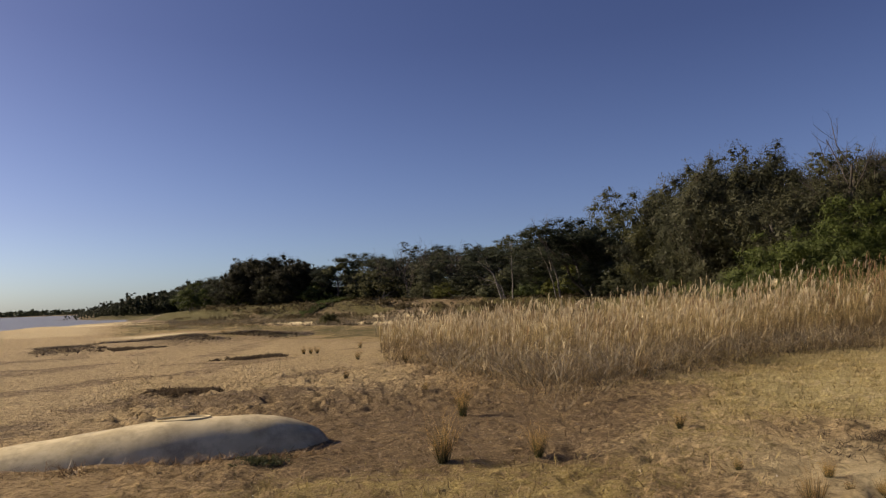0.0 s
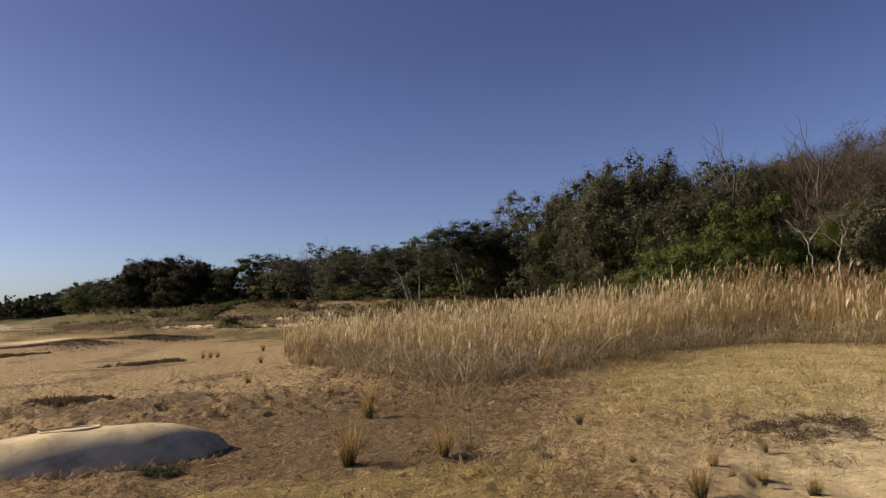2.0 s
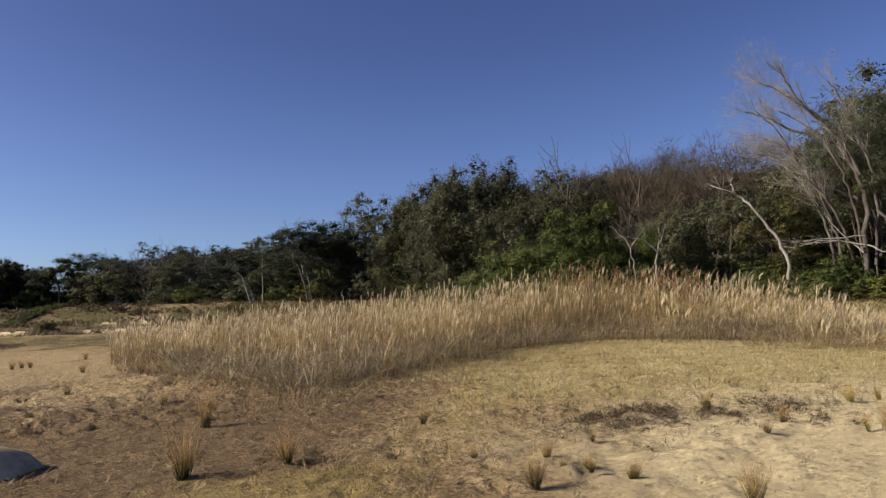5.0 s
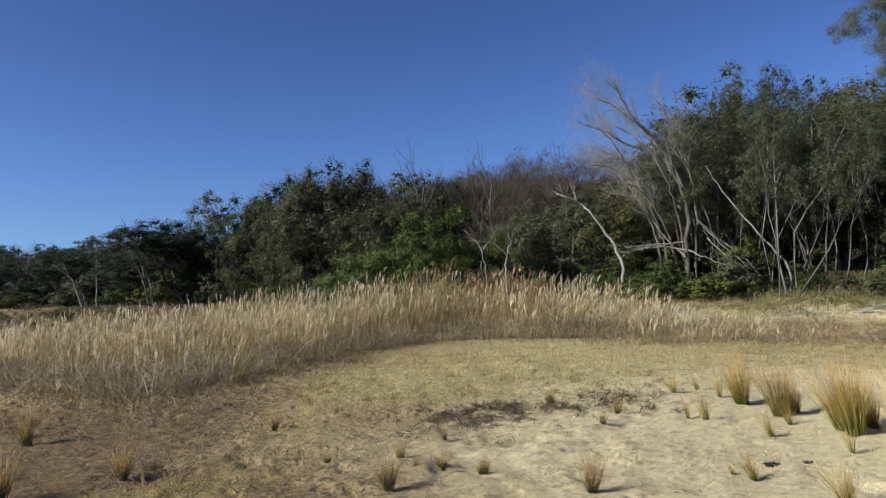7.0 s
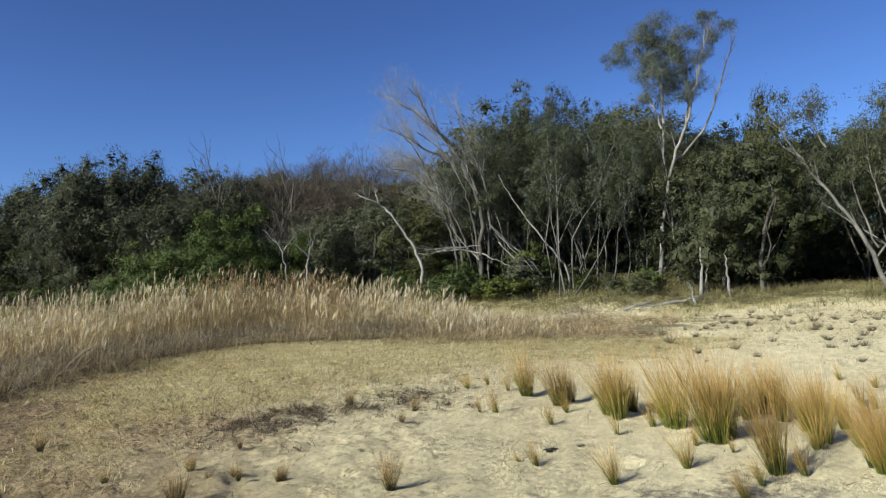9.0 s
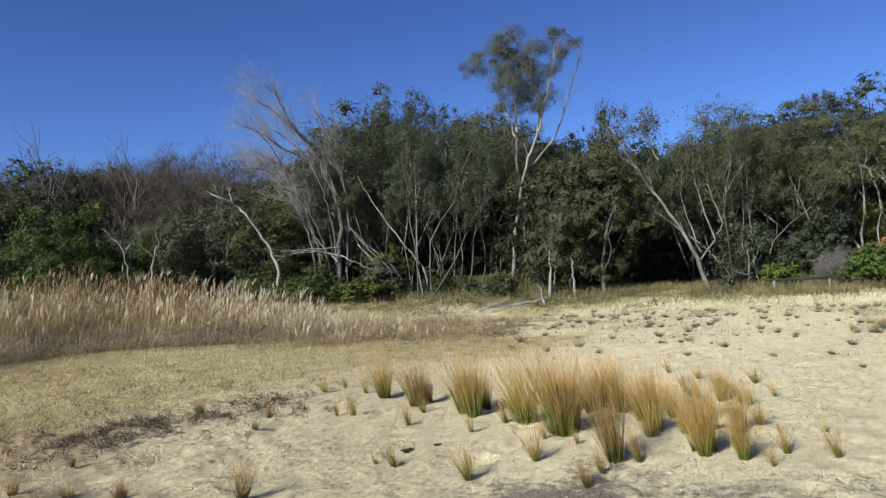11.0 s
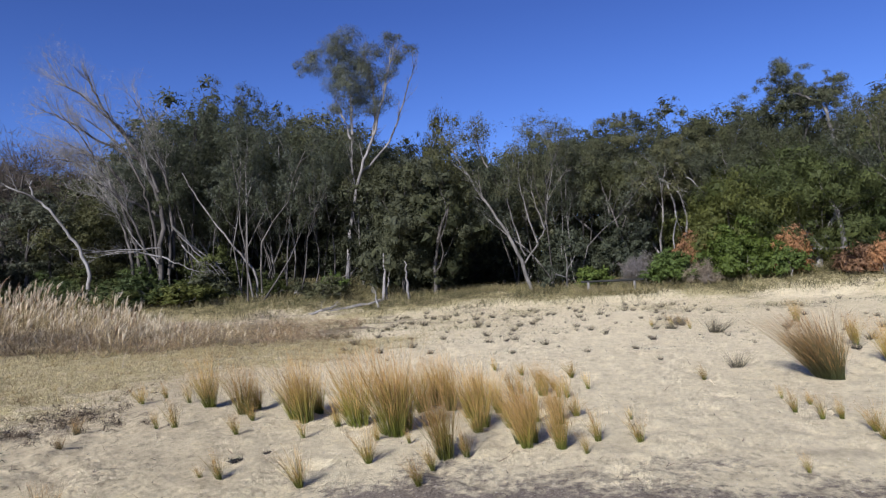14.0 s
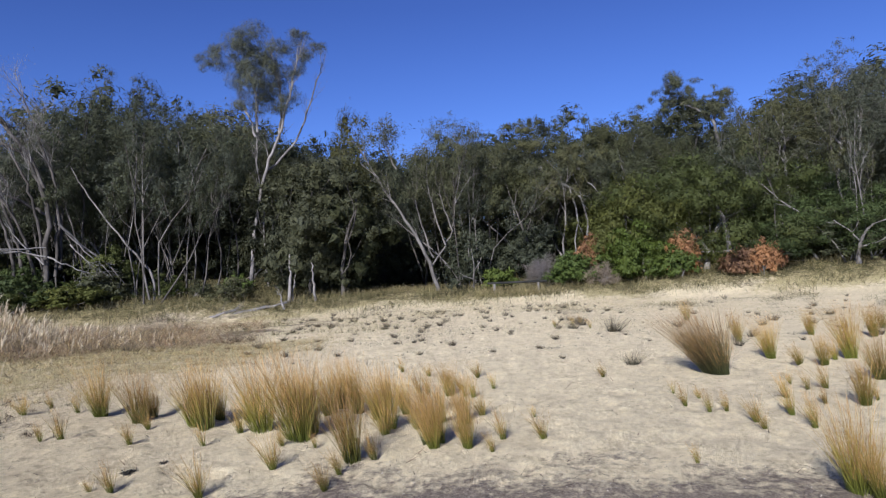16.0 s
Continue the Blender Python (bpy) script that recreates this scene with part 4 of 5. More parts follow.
RUSHES_BETWEEN = ((7.9, 2.7, 0.42), (7.7, 1.8, 0.42), (8.3, 1.8, 0.36), (8.0, 1.1, 0.3), (7.0, 1.2, 0.35), (8.5, 1.4, 0.32), (8.1, 3.0, 0.36), (8.6, 2.3, 0.3), (9.0, 2.0, 0.26), (8.8, 0.9, 0.26), (9.3, 1.0, 0.22), (9.2, 2.6, 0.24), (8.9, 3.0, 0.22), (5.65, 2.27, 0.27), (10.12, 0.83, 0.24), (9.21, 0.55, 0.22), (7.52, 3.27, 0.27), (7.3, 1.0, 0.3), (6.7, 1.5, 0.3), (9.6, 1.2, 0.22), (10.4, 1.6, 0.2))
RUSHES_FAR = ((7.78, -1.63, 0.23), (8.56, -1.66, 0.15), (7.44, -1.8, 0.24), (8.15, -1.86, 0.14), (7.46, -1.98, 0.22), (6.99, -2.13, 0.27), (6.69, -2.11, 0.2), (11.26, -3.7, 0.54), (13.0, -3.73, 0.46), (10.56, -3.86, 0.32), (10.5, -4.18, 0.38), (10.99, -4.76, 0.68), (9.02, -4.24, 0.51), (7.96, -2.75, 0.29), (7.28, -2.56, 0.31), (6.77, -2.58, 0.33), (8.55, -3.2, 0.21), (8.54, -3.4, 0.31), (7.72, -3.06, 0.19), (7.63, -3.42, 0.38), (8.95, -3.97, 0.22), (9.07, -3.19, 0.16), (7.8, -3.62, 0.17), (4.94, -2.14, 0.52), (4.84, -2.23, 0.34), (13.75, -5.27, 0.42), (10.84, -4.48, 0.33), (13.41, -6.23, 0.5), (14.62, -6.98, 0.37), (17.93, -3.92, 0.41))
RUSHES_BROWN = ((6.39, 1.03, 0.44), (0.22, 10.09, 0.44), (-0.06, 7.07, 0.51), (0.92, 7.13, 0.32), (-1.13, 19.19, 0.39), (-0.69, 19.41, 0.34), (0.2, 18.09, 0.27), (-0.4, 12.77, 0.23), (2.84, 8.49, 0.23), (3.92, 13.53, 0.36), (2.62, 6.32, 0.14), (-2.21, 15.07, 0.25), (-2.64, 20.53, 0.29), (-5.05, 24.34, 0.29), (-4.86, 24.67, 0.29), (-4.64, 24.71, 0.29), (-3.36, 26.87, 0.32), (2.7, 5.19, 0.3), (3.53, 4.95, 0.16), (3.35, 5.35, 0.16), (3.25, 5.95, 0.15), (-13.37, 41.16, 0.47), (3.87, 3.99, 0.29), (5.82, 5.76, 0.16), (6.49, 6.17, 0.2), (6.48, 7.42, 0.25), (4.12, 6.52, 0.13), (3.5, 4.97, 0.14), (3.38, 5.47, 0.13), (3.26, 6.01, 0.16), (3.17, 5.53, 0.13))


def plant_rushes():
    k = np.random.RandomState(6)
    for spots, brown in ((RUSHES_FRONT, 0), (RUSHES_MIDDLE, 0), (RUSHES_BETWEEN, 0), (RUSHES_FAR, 0), (RUSHES_BROWN, 1)):
        for x, y, h in spots:
            if brown:
                p = dull[k.randint(3)]
            else:
                p = rushes[k.randint(4)] if h > 0.33 else small[k.randint(4)]
            s = h * (1.36 if h > 0.33 and not brown else 1.24)
            w = s * (0.95 if h < 0.33 else 0.80)
            copy_thing(p, Matrix.Translation((x, y, float(land(x, y)))) @ pose(0, 0, 0, 0, 0, k.uniform(-25, 25)) @ Matrix.Diagonal((w, w, s, 1)))
    # low grey tufts on the pale sand towards the bank
    for i in range(292):
        az, r = (k.uniform(54, 118), k.uniform(13, 27)) if i < 150 else (k.uniform(60, 95), k.uniform(16.5, 26.5))
        if az < 66 and r < 19:
            continue
        x, y, z = at(az, r)
        h = 0.06 + 0.17 * k.uniform() ** 2
        copy_thing(grey[k.randint(4)], Matrix.Translation((x, y, z)) @ pose(0, 0, 0, 0, 0, k.uniform(0, 360)) @ Matrix.Diagonal((h * 1.3, h * 1.3, h, 1)))

    # the larger ones among them, and a few straw-coloured tufts
    for x, y, h in ((11.07, -1.55, 0.26), (16.09, -1.88, 0.42), (12.94, 0.75, 0.14), (14.5, 1.7, 0.18), (11.72, -0.5, 0.1)):
        copy_thing(grey[k.randint(4)], Matrix.Translation((x, y, float(land(x, y)))) @ pose(0, 0, 0, 0, 0, k.uniform(0, 360)) @ Matrix.Diagonal((h * 1.3, h * 1.3, h, 1)))
    for x, y, h in ((17.47, -1.05, 0.36), (18.11, -1.3, 0.34), (17.05, -1.43, 0.28), (17.7, -0.6, 0.26)):
        copy_thing(small[k.randint(4)], Matrix.Translation((x, y, float(land(x, y)))) @ pose(0, 0, 0, 0, 0, k.uniform(-25, 25)) @ Matrix.Diagonal((h, h, h, 1)))


plant_rushes()
big = make_tussock(140, 1100, (0.02, 0.40), 0.30, 0.20, "rush_dark", wide=0.008, fluff=0.4, label="large windswept rush tussock leaning over the sand")
bx, by, bz = at(104.3, 10.4)
big.matrix_basis = Matrix.Translation((bx, by, bz)) @ Matrix.Diagonal((0.82, 0.82, 0.98, 1))


# ---- grass and litter ----
def strew(name, count, inside, length, width, material, lying, label, seed, spread=0.5, box=(-30, 100, 5, 26)):
    """Short blades over the ground, where inside() lets them stand."""
    rng = np.random.RandomState(seed)
    az, r = np.radians(rng.uniform(box[0], box[1], count)), rng.uniform(box[2] ** 1.6, box[3] ** 1.6, count) ** (1 / 1.6)
    x, y = np.sin(az) * r, np.cos(az) * r
    keep = rng.uniform(0, 1, count) < inside(x, y)
    x, y = x[keep], y[keep]
    n = len(x)
    roots = np.stack([x, y, land(x, y) - 0.01 + lying * 0.03], 1)
    tilt = rng.normal(size=(n, 2)) * (spread + lying * 3)
    L = length * rng.uniform(0.5, 1.3, n) / np.sqrt(1 + (tilt ** 2).sum(1))
    V, F, a = blades(rng, roots, tilt, L, np.full(n, width) * rng.uniform(0.7, 1.3, n), 2, 0.4 if not lying else 0.0)
    tagged(new(name, mesh(name, V, F, M[material], a)), label, "grass", kind="stuff")


strew("straw_grass", 100000, lambda x, y: (cover(x, y)[:, 2] - 0.3) * 1.6, 0.10, 0.008, "straw", 0, "short golden dry grass on sand", 41, 0.7)
strew("cream_straw", 60000, lambda x, y: np.clip((cover(x, y)[:, 2] - 0.33) * 2.5, 0, 1) * (waves(x, y, 0.7, 71) + 0.6 * waves(x, y, 0.3, 72) > 0.35), 0.075, 0.010, "cream_straw", 0, "tufts of bleached cream grass", 51, 0.9, (2, 72, 5, 20))
strew("clump_grass", 90000, lambda x, y: np.clip((cover(x, y)[:, 2] - 0.36) * 4, 0, 1) * (waves(x, y, 0.8, 75) + 0.7 * waves(x, y, 0.33, 76) > 0.45), 0.11, 0.010, "clump", 0, "low brown clumps of dry grass on sand", 52, 0.7, (4, 76, 5.5, 19))
# grey grass bits, which also stand in for shade stripes of the sand's relief
strew("sand_scurf", 60000, lambda x, y: (waves(x, y, 3.2, 94) + 0.7 * waves(x, y, 0.9, 95) + 0.4 * waves(x, y, 0.35, 96) > 0.62) * 0.8, 0.055, 0.014, "rush_grey", 0, "thin grey-brown scurf of grass bits on pale sand", 54, 0.9, (56, 119, 13, 28))
strew("rail_grass", 900, lambda x, y: x * 0 + 1, 0.36, 0.016, "bank_grass", 0, "long dry grass below a timber rail", 53, 0.4, (85.5, 92.5, 29.2, 30.2))
strew("dry_litter", 110000, lambda x, y: (cover(x, y)[:, 1] - 0.25) * 1.3 * (1 - 0.85 * np.clip(cover(x, y)[:, 0] * 1.3, 0, 1)), 0.11, 0.011, "litter", 1, "fallen brown stalks and litter on sand", 42)
strew("bank_grass", 42000, lambda x, y: step(0.86, 0.92, np.hypot(x, y) / np.interp(np.degrees(np.arctan2(x, y)), EDGE_AZ, EDGE_R)), 0.34, 0.016, "bank_grass", 0,
      "shaggy olive and straw grass along the bank", 43, 0.6, (25, 122, 25, 36))

strew("debris_bits", 15000, lambda x, y: 0.12 + 0.9 * (cover(x, y)[:, 1] - 0.3), 0.05, 0.009, "debris", 1, "small dark twigs and bark bits scattered on sand", 46, 0.5, (-34, 118, 4.4, 17))
strew("shell_bits", 6000, lambda x, y: 0.2 + 0.6 * cover(x, y)[:, 0], 0.016, 0.009, "shell", 1, "tiny white shell bits scattered on sand", 47, 0.5, (-34, 118, 4.4, 12))
strew("bank_scrub", 42000, lambda x, y: step(0.84, 0.93, np.hypot(x, y) / np.interp(np.degrees(np.arctan2(x, y)), EDGE_AZ, EDGE_R)) * (waves(x, y, 2.4, 51) + 0.5 * waves(x, y, 0.9, 52) > 0.25), 0.36, 0.018, "bank_scrub", 0,
      "dark olive scrubby tufts along the bank", 48, 0.6, (25, 122, 25, 36))
strew("stubble_grass", 52000, lambda x, y: np.clip((0.35 + 0.8 * waves(x, y, 2.2, 54) + 0.5 * waves(x, y, 0.8, 58)) * step(84, 66, np.degrees(np.arctan2(x, y))) + (0.8 * waves(x, y, 3.0, 66) + 0.5 * waves(x, y, 0.9, 67) - 0.15) * step(19, 25, np.hypot(x, y)), 0, 1), 0.17, 0.010, "bank_grass", 0, "thin brown grass on sand below the bank", 50, 0.7, (44, 120, 18.5, 29))
strew("fallen_reeds", 9000, lambda x, y: 0.2 + 0.8 * (waves(x, y, 3.0, 53) > -0.1), 0.45, 0.012, "litter", 1, "fallen pale stalks heaped below the bank", 49, 0.5, (45, 68, 18.5, 28))


def heath_patch():
    rng = np.random.RandomState(44)
    az = np.concatenate([rng.uniform(31.5, 38.9, 130), rng.uniform(40.0, 47.5, 110), rng.uniform(26, 52, 160)])
    r = np.interp(az, (26, 32, 39, 47, 52), (8.4, 9.0, 9.4, 10.1, 10.6)) + rng.normal(size=400) * np.repeat((0.36, 0.85), (240, 160))
    az = np.radians(az)
    keep = waves(np.sin(az) * r, np.cos(az) * r, 1.0, 57) > -0.5
    az, r = az[keep], r[keep]
    x, y = np.sin(az) * r, np.cos(az) * r
    V, F, N = leaves(rng, np.stack([x, y, land(x, y) + 0.03], 1), rng.uniform(0.02, 0.09, len(x)), 5200, 0.07, 0.008, 0.3, 0.0, face=False)
    tagged(new("heath_patch", mesh("heath_patch", V, F, M["heath"])), "low dark grey-brown heath mat on the sand", "heath", kind="stuff")


heath_patch()


# ---- sand bag ----
def sand_bag():
    m = Nodes("geotextile", 0.9, 0.2)
    f = m.noise(3.0, 5.0, 0.6)
    c = m.ramp(f, (0.35, (0.43, 0.362, 0.225)), (0.65, (0.60, 0.52, 0.345)))
    c = m.mix(m.ramp(m.noise(2.3, 7.0, 0.7), (0.46, 0.0), (0.66, 0.75)), c, (0.22, 0.185, 0.13))
    m.color(c)
    m.bump(m.math("ADD", m.noise(90.0, 2.0), m.math("MULTIPLY", f, 0.6)), 0.25, 0.006)
    ob = tagged(new("sand_bag"), "long half-buried geotextile sand bag, weathered cream", "sand bag")
    a, b = np.array([-1.48, 8.52]), np.array([-7.2, 7.1])
    n, k = 48, 20
    V = []
    ax = (b - a) / np.linalg.norm(b - a)
    side = np.array([-ax[1], ax[0]])
    for i in range(n + 1):
        s = i / n
        end = math.sqrt(max(0.0, 1 - (1 - min(1, s / 0.16)) ** 2)) * math.sqrt(max(0.0, 1 - (1 - min(1, (1 - s) / 0.1)) ** 2))
        high = float(np.interp(s, (0, 0.1, 0.3, 0.5, 0.72, 1), (0.30, 0.36, 0.37, 0.24, 0.13, 0.08))) * end
        wide = float(np.interp(s, (0, 0.3, 1), (0.58, 0.70, 0.66))) * (0.45 + 0.55 * end)
        c = a + (b - a) * s
        z0 = float(land(*c)) - 0.26
        for j in range(k + 1):
            t = math.pi * j / k
            q = c + side * math.cos(t) * wide
            V.append((q[0], q[1], z0 + (high + 0.26) * (1 - abs(math.cos(t)) ** (3.0 if t < math.pi / 2 else 2.1)) + 0.004 * math.sin(s * 60 + j) + max(0.0, 1 - s / 0.09) * 0.018 * math.sin(j * 2.1 + s * 25)))
    F = [(i * (k + 1) + j, i * (k + 1) + j + 1, (i + 1) * (k + 1) + j + 1, (i + 1) * (k + 1) + j) for i in range(n) for j in range(k)]
    part("body", mesh("body", V, F, m.mat, smooth=True), ob)
    # sewn-on filling patch
    pile = Pile()
    loop = []
    c0 = a + (b - a) * 0.285
    z0 = float(land(*c0)) + 0.365
    for i in range(25):
        t = 2 * math.pi * i / 24
        q = c0 + ax * math.cos(t) * 0.30 + side * math.sin(t) * 0.15
        loop.append((q[0], q[1], z0 - 0.5 * abs(math.sin(t) * 0.15 / 0.68) ** 3.2 - 0.02 * (1 - math.cos(t)) * 0))
    tube(pile, loop, np.full(25, 0.011), 6)
    part("filling_patch", pile.mesh("filling_patch", m.mat, True), ob, "sewn rim of the filling patch")


sand_bag()


def bag_grass():
    rng = np.random.RandomState(82)
    n = 1500
    t = rng.uniform(-0.02, 1.0, n)
    x, y = -1.48 - 5.72 * t + rng.normal(size=n) * 0.06 + 0.17, 8.52 - 1.42 * t - 0.62 - rng.exponential(0.10, n)
    keep = rng.uniform(0, 1, n) < 0.35 + 0.5 * (waves(x * 2, y, 0.8, 83) > 0)
    roots = np.stack([x, y, land(x, y) - 0.02], 1)[keep]
    m = len(roots)
    V, F, a = blades(rng, roots, rng.normal(size=(m, 2)) * 0.7, rng.uniform(0.04, 0.15, m), np.full(m, 0.010), 2, 0.5)
    tagged(new("bag_grass", mesh("bag_grass", V, F, M["litter"], a)), "short dry grass along the foot of the sand bag", "grass", kind="stuff")


bag_grass()


# ---- single trees that stand out ----
def limb_tree(name, az, r, limbs, bark, label, radius=0.13, clumps=(), leaf=None, count=0, size=(0.12, 0.045), clump=0.7, twigs=0, twig_mat=None, seed=1, depth=0.5, twig_len=1.4, group="", core=0.6, kinds=(4, 3), face=True, thin=0.62):
    """A tree from the courses of its main limbs: sideways and height in metres, seen square on to its heading."""
    rng = np.random.RandomState(seed)
    x, y, z = at(az, r)
    a = radians(az)
    side, away = np.array([math.cos(a), -math.sin(a), 0]), np.array([math.sin(a), math.cos(a), 0])
    origin = np.array([x, y, 0])
    ob = tagged(new(name), label, "tree", group)
    wood, fine, tips = Pile(), Pile(), []
    for i, limb in enumerate(limbs):
        q = np.array(limb, float)
        if q[0, 1] < z + 0.9:
            q[0, 1] = z - 0.15
        off = rng.uniform(-depth, depth)
        n = 4 * (len(q) - 1) + 1
        s, t = np.arange(len(q)), np.linspace(0, len(q) - 1, n)
        u = np.stack([np.interp(t, s, q[:, 0]), np.interp(t, s, q[:, 1])], 1)
        for it in range(2):
            u[1:-1] = (u[:-2] + 2 * u[1:-1] + u[2:]) / 4
        w = off * np.linspace(0, 1, n) + 0.05 * np.cumsum(rng.normal(size=n))
        pts = origin + side * u[:, :1] + away * w[:, None] + np.array([0, 0, 1]) * u[:, 1:]
        pts[1:-1] += rng.normal(size=(n - 2, 3)) * 0.025
        r0 = radius * (1.0 if i == 0 else thin)
        tube(wood, pts, np.linspace(r0, r0 * 0.30, n), 8)
        if twigs:
            cfg = dict(levels=len(kinds), kids=kinds, start=(0.15, 0.15, 0.15, 0.15), wiggle=0.10, up=0.07, spread=0.55, shrink=0.6, mid_tips=False)
            for j in range(twigs):
                k = rng.randint(int(n * 0.45), n)
                d = unit(pts[k] - pts[max(0, k - 2)] + rng.normal(size=3) * 0.14)
                grow(rng, fine, tips, pts[k], d, twig_len * rng.uniform(0.6, 1.2), r0 * 0.2, 1, dict(cfg, levels=1 + len(kinds), kids=(0, *kinds), start=(0, 0.15, 0.15, 0.15, 0.15)))
    part("trunk", wood.mesh("trunk", M[bark], True), ob)
    if fine.n:
        tagged(part("branchwork", fine.mesh("branchwork", M[twig_mat or bark], True), ob, "fine dry twigs"), kind="stuff")
    if leaf:
        c = tips if not clumps else [origin + side * u + away * rng.uniform(-1.2, 1.2) + np.array([0, 0, h]) for u, h in clumps for j in range(3)]
        c = np.array(c) + rng.normal(size=(len(c), 3)) * clump * 0.4
        V, F, N = leaves(rng, c, clump * rng.uniform(0.5, 1.0, len(c)), count, size[0], size[1], 0.8, 0.4 if face else -0.3, 0.6, core, face)
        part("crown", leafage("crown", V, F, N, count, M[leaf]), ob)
    return ob


limb_tree("tall_gum_tree", 67.4, 34, (
    ((-0.2, 1.2), (0.0, 3.6), (0.3, 5.0), (0.7, 7.0), (1.4, 8.4), (1.9, 10.1), (2.2, 11.3), (2.4, 12.4)),
    ((0.6, 1.3), (0.5, 3.0), (0.5, 4.7), (0.4, 6.1), (0.3, 7.5), (0.4, 9.0)),
    ((0.8, 6.9), (1.6, 7.5), (2.5, 8.7), (2.9, 10.0), (3.4, 11.4), (3.7, 12.2)),
    ((1.4, 8.4), (1.6, 9.8), (1.5, 11.2), (1.3, 12.3), (1.1, 12.9)),
    ((0.3, 8.5), (0.1, 9.4), (-0.3, 10.2)),
    ((0.4, 8.7), (0.4, 10.4), (0.3, 11.4), (0.1, 12.0))), "twig", "tall pale-trunked tree with an open olive crown above the wood", 0.105,
    ((-1.6, 12.3), (-0.9, 12.7), (-0.3, 13.2), (-0.35, 12.4), (0.5, 13.2), (0.3, 12.6), (1.0, 12.1), (-0.1, 11.3), (0.5, 10.9), (1.2, 11.1), (0.9, 10.2), (0.1, 10.3), (0.6, 11.6), (1.4, 10.6), (2.5, 13.0), (2.0, 12.6), (2.2, 12.0), (2.9, 12.9)),
    "gum", 40000, (0.18, 0.015), 0.76, 12, "twig", 11, twig_len=1.0, core=0.14, kinds=(3, 2), depth=1.0)
limb_tree("bare_leaning_tree", 52.3, 33, (((0.17, 1.61), (0.18, 3.26), (0.38, 4.63), (0.11, 5.75), (-0.37, 7.16), (-1, 8.31), (-1.66, 9.04), (-2.17, 10.05), (-2.41, 10.85)),
    ((0.38, 4.63), (-0.2, 5.1), (-0.81, 5.46), (-1.41, 5.77), (-1.98, 6.36), (-2.46, 6.85), (-3.21, 7.31), (-3.92, 7.4)),
    ((-0.65, 2.26), (-0.8, 3.58), (-1.13, 4.65), (-1.41, 5.69), (-1.87, 6.41), (-2.3, 7.26), (-2.67, 8.12), (-3.41, 8.99)),
    ((-0.26, 2.24), (-0.52, 3.73), (-1.01, 4.92), (-1.62, 5.84), (-2.21, 6.2)),
    ((0.5, 2.14), (0.7, 4.33), (0.68, 6), (0.32, 7.13), (-0.01, 8.26), (-0.26, 9.39), (-0.69, 10.17)),
    ((0.2, 5.88), (-0.23, 7.16), (-0.85, 8.02), (-1.26, 8.74), (-2.06, 9.48), (-2.8, 10.22), (-3.45, 10.62)),
    ((-0.29, 7.1), (-0.98, 7.61), (-1.8, 7.93), (-2.6, 8.45), (-3.35, 8.99), (-4.01, 9.25)),
    ((-1.07, 5.92), (-1.83, 7.18), (-2.64, 7.7), (-3.61, 8.22)),
    ((0.2, 2.16), (-0.02, 3.82), (-0.17, 5.15), (-0.49, 6.34), (-1.05, 7.48), (-1.56, 8.28), (-2.63, 9.09)),
    ((0.68, 2.41), (0.88, 5.1), (0.61, 6.28), (0.29, 7.69), (0.13, 8.81)),
    ((-0.98, 2.22), (-1.03, 3.32), (-1.31, 4.44), (-1.54, 5.22), (-2.5, 5.88))), "bark", "bare grey tree of many sweeping stems and fine twigs", 0.12, twigs=13, twig_mat="dead_wood", seed=12, depth=1.0, twig_len=1.3, kinds=(5, 4), leaf="haze_twig", count=7000, size=(0.28, 0.006), clump=0.30, core=0.0, face=False)
limb_tree("dead_branch", 52.3, 32.3, (((0.66, 4.33), (1.48, 3.43), (2.51, 2.57), (3.16, 1.67)),
    ((0.91, 3.94), (1.85, 2.87), (2.61, 2.02)),
    ((1.07, 3.45), (1.96, 2.43)),
    ((0.24, 2.95), (0.89, 2.59), (1.36, 2.35), (1.73, 2.23)),
    ((0.18, 3.33), (-1.22, 3.32), (-2.84, 3.19)),
    ((0.16, 2.96), (-1.22, 3.3), (-2.31, 3.03)),
    ((0.09, 2.64), (-0.67, 3.54), (-1.17, 4.43)),
    ((-0.16, 3.03), (-0.83, 3.19), (-1.5, 3.15), (-3.24, 3.4))), "dead_wood", "fallen bleached limbs caught in a leaning tree", 0.06, twigs=4, seed=13, depth=0.7, twig_len=0.7)
limb_tree("thin_leaning_tree", 59.8, 33, (((0.0, 1.2), (0.0, 1.9), (-0.4, 2.6), (-1.4, 3.9), (-2.5, 5.6), (-3.1, 6.8)),), "twig", "thin dead stem leaning against other trees", 0.07, seed=14)
limb_tree("white_leaning_branch", 47.7, 32, (((-0.1, 1.7), (0.0, 2.4), (-0.5, 3.7), (-1.1, 4.6), (-1.7, 5.4), (-2.3, 5.7), (-2.9, 6.0)), ((-1.9, 5.5), (-2.1, 6.0), (-2.0, 6.3))), "dead_wood",
          "bleached bare trunk curving out over the reeds", 0.085, twigs=2, seed=15, twig_len=0.6)
limb_tree("forked_dead_tree", 37.9, 31.5, (((0.1, 1.8), (0.1, 2.7), (0.2, 3.3), (0.4, 3.7), (0.3, 4.2)), ((0.2, 3.1), (-0.3, 3.7), (-0.5, 3.8)), ((-0.8, 2.0), (-0.9, 3.1), (-1.1, 3.7), (-1.8, 4.5)), ((-0.9, 3.5), (-0.4, 4.2))),
          "dead_wood", "small forked dead tree behind the reeds", 0.05, twigs=3, seed=16, twig_len=0.6)
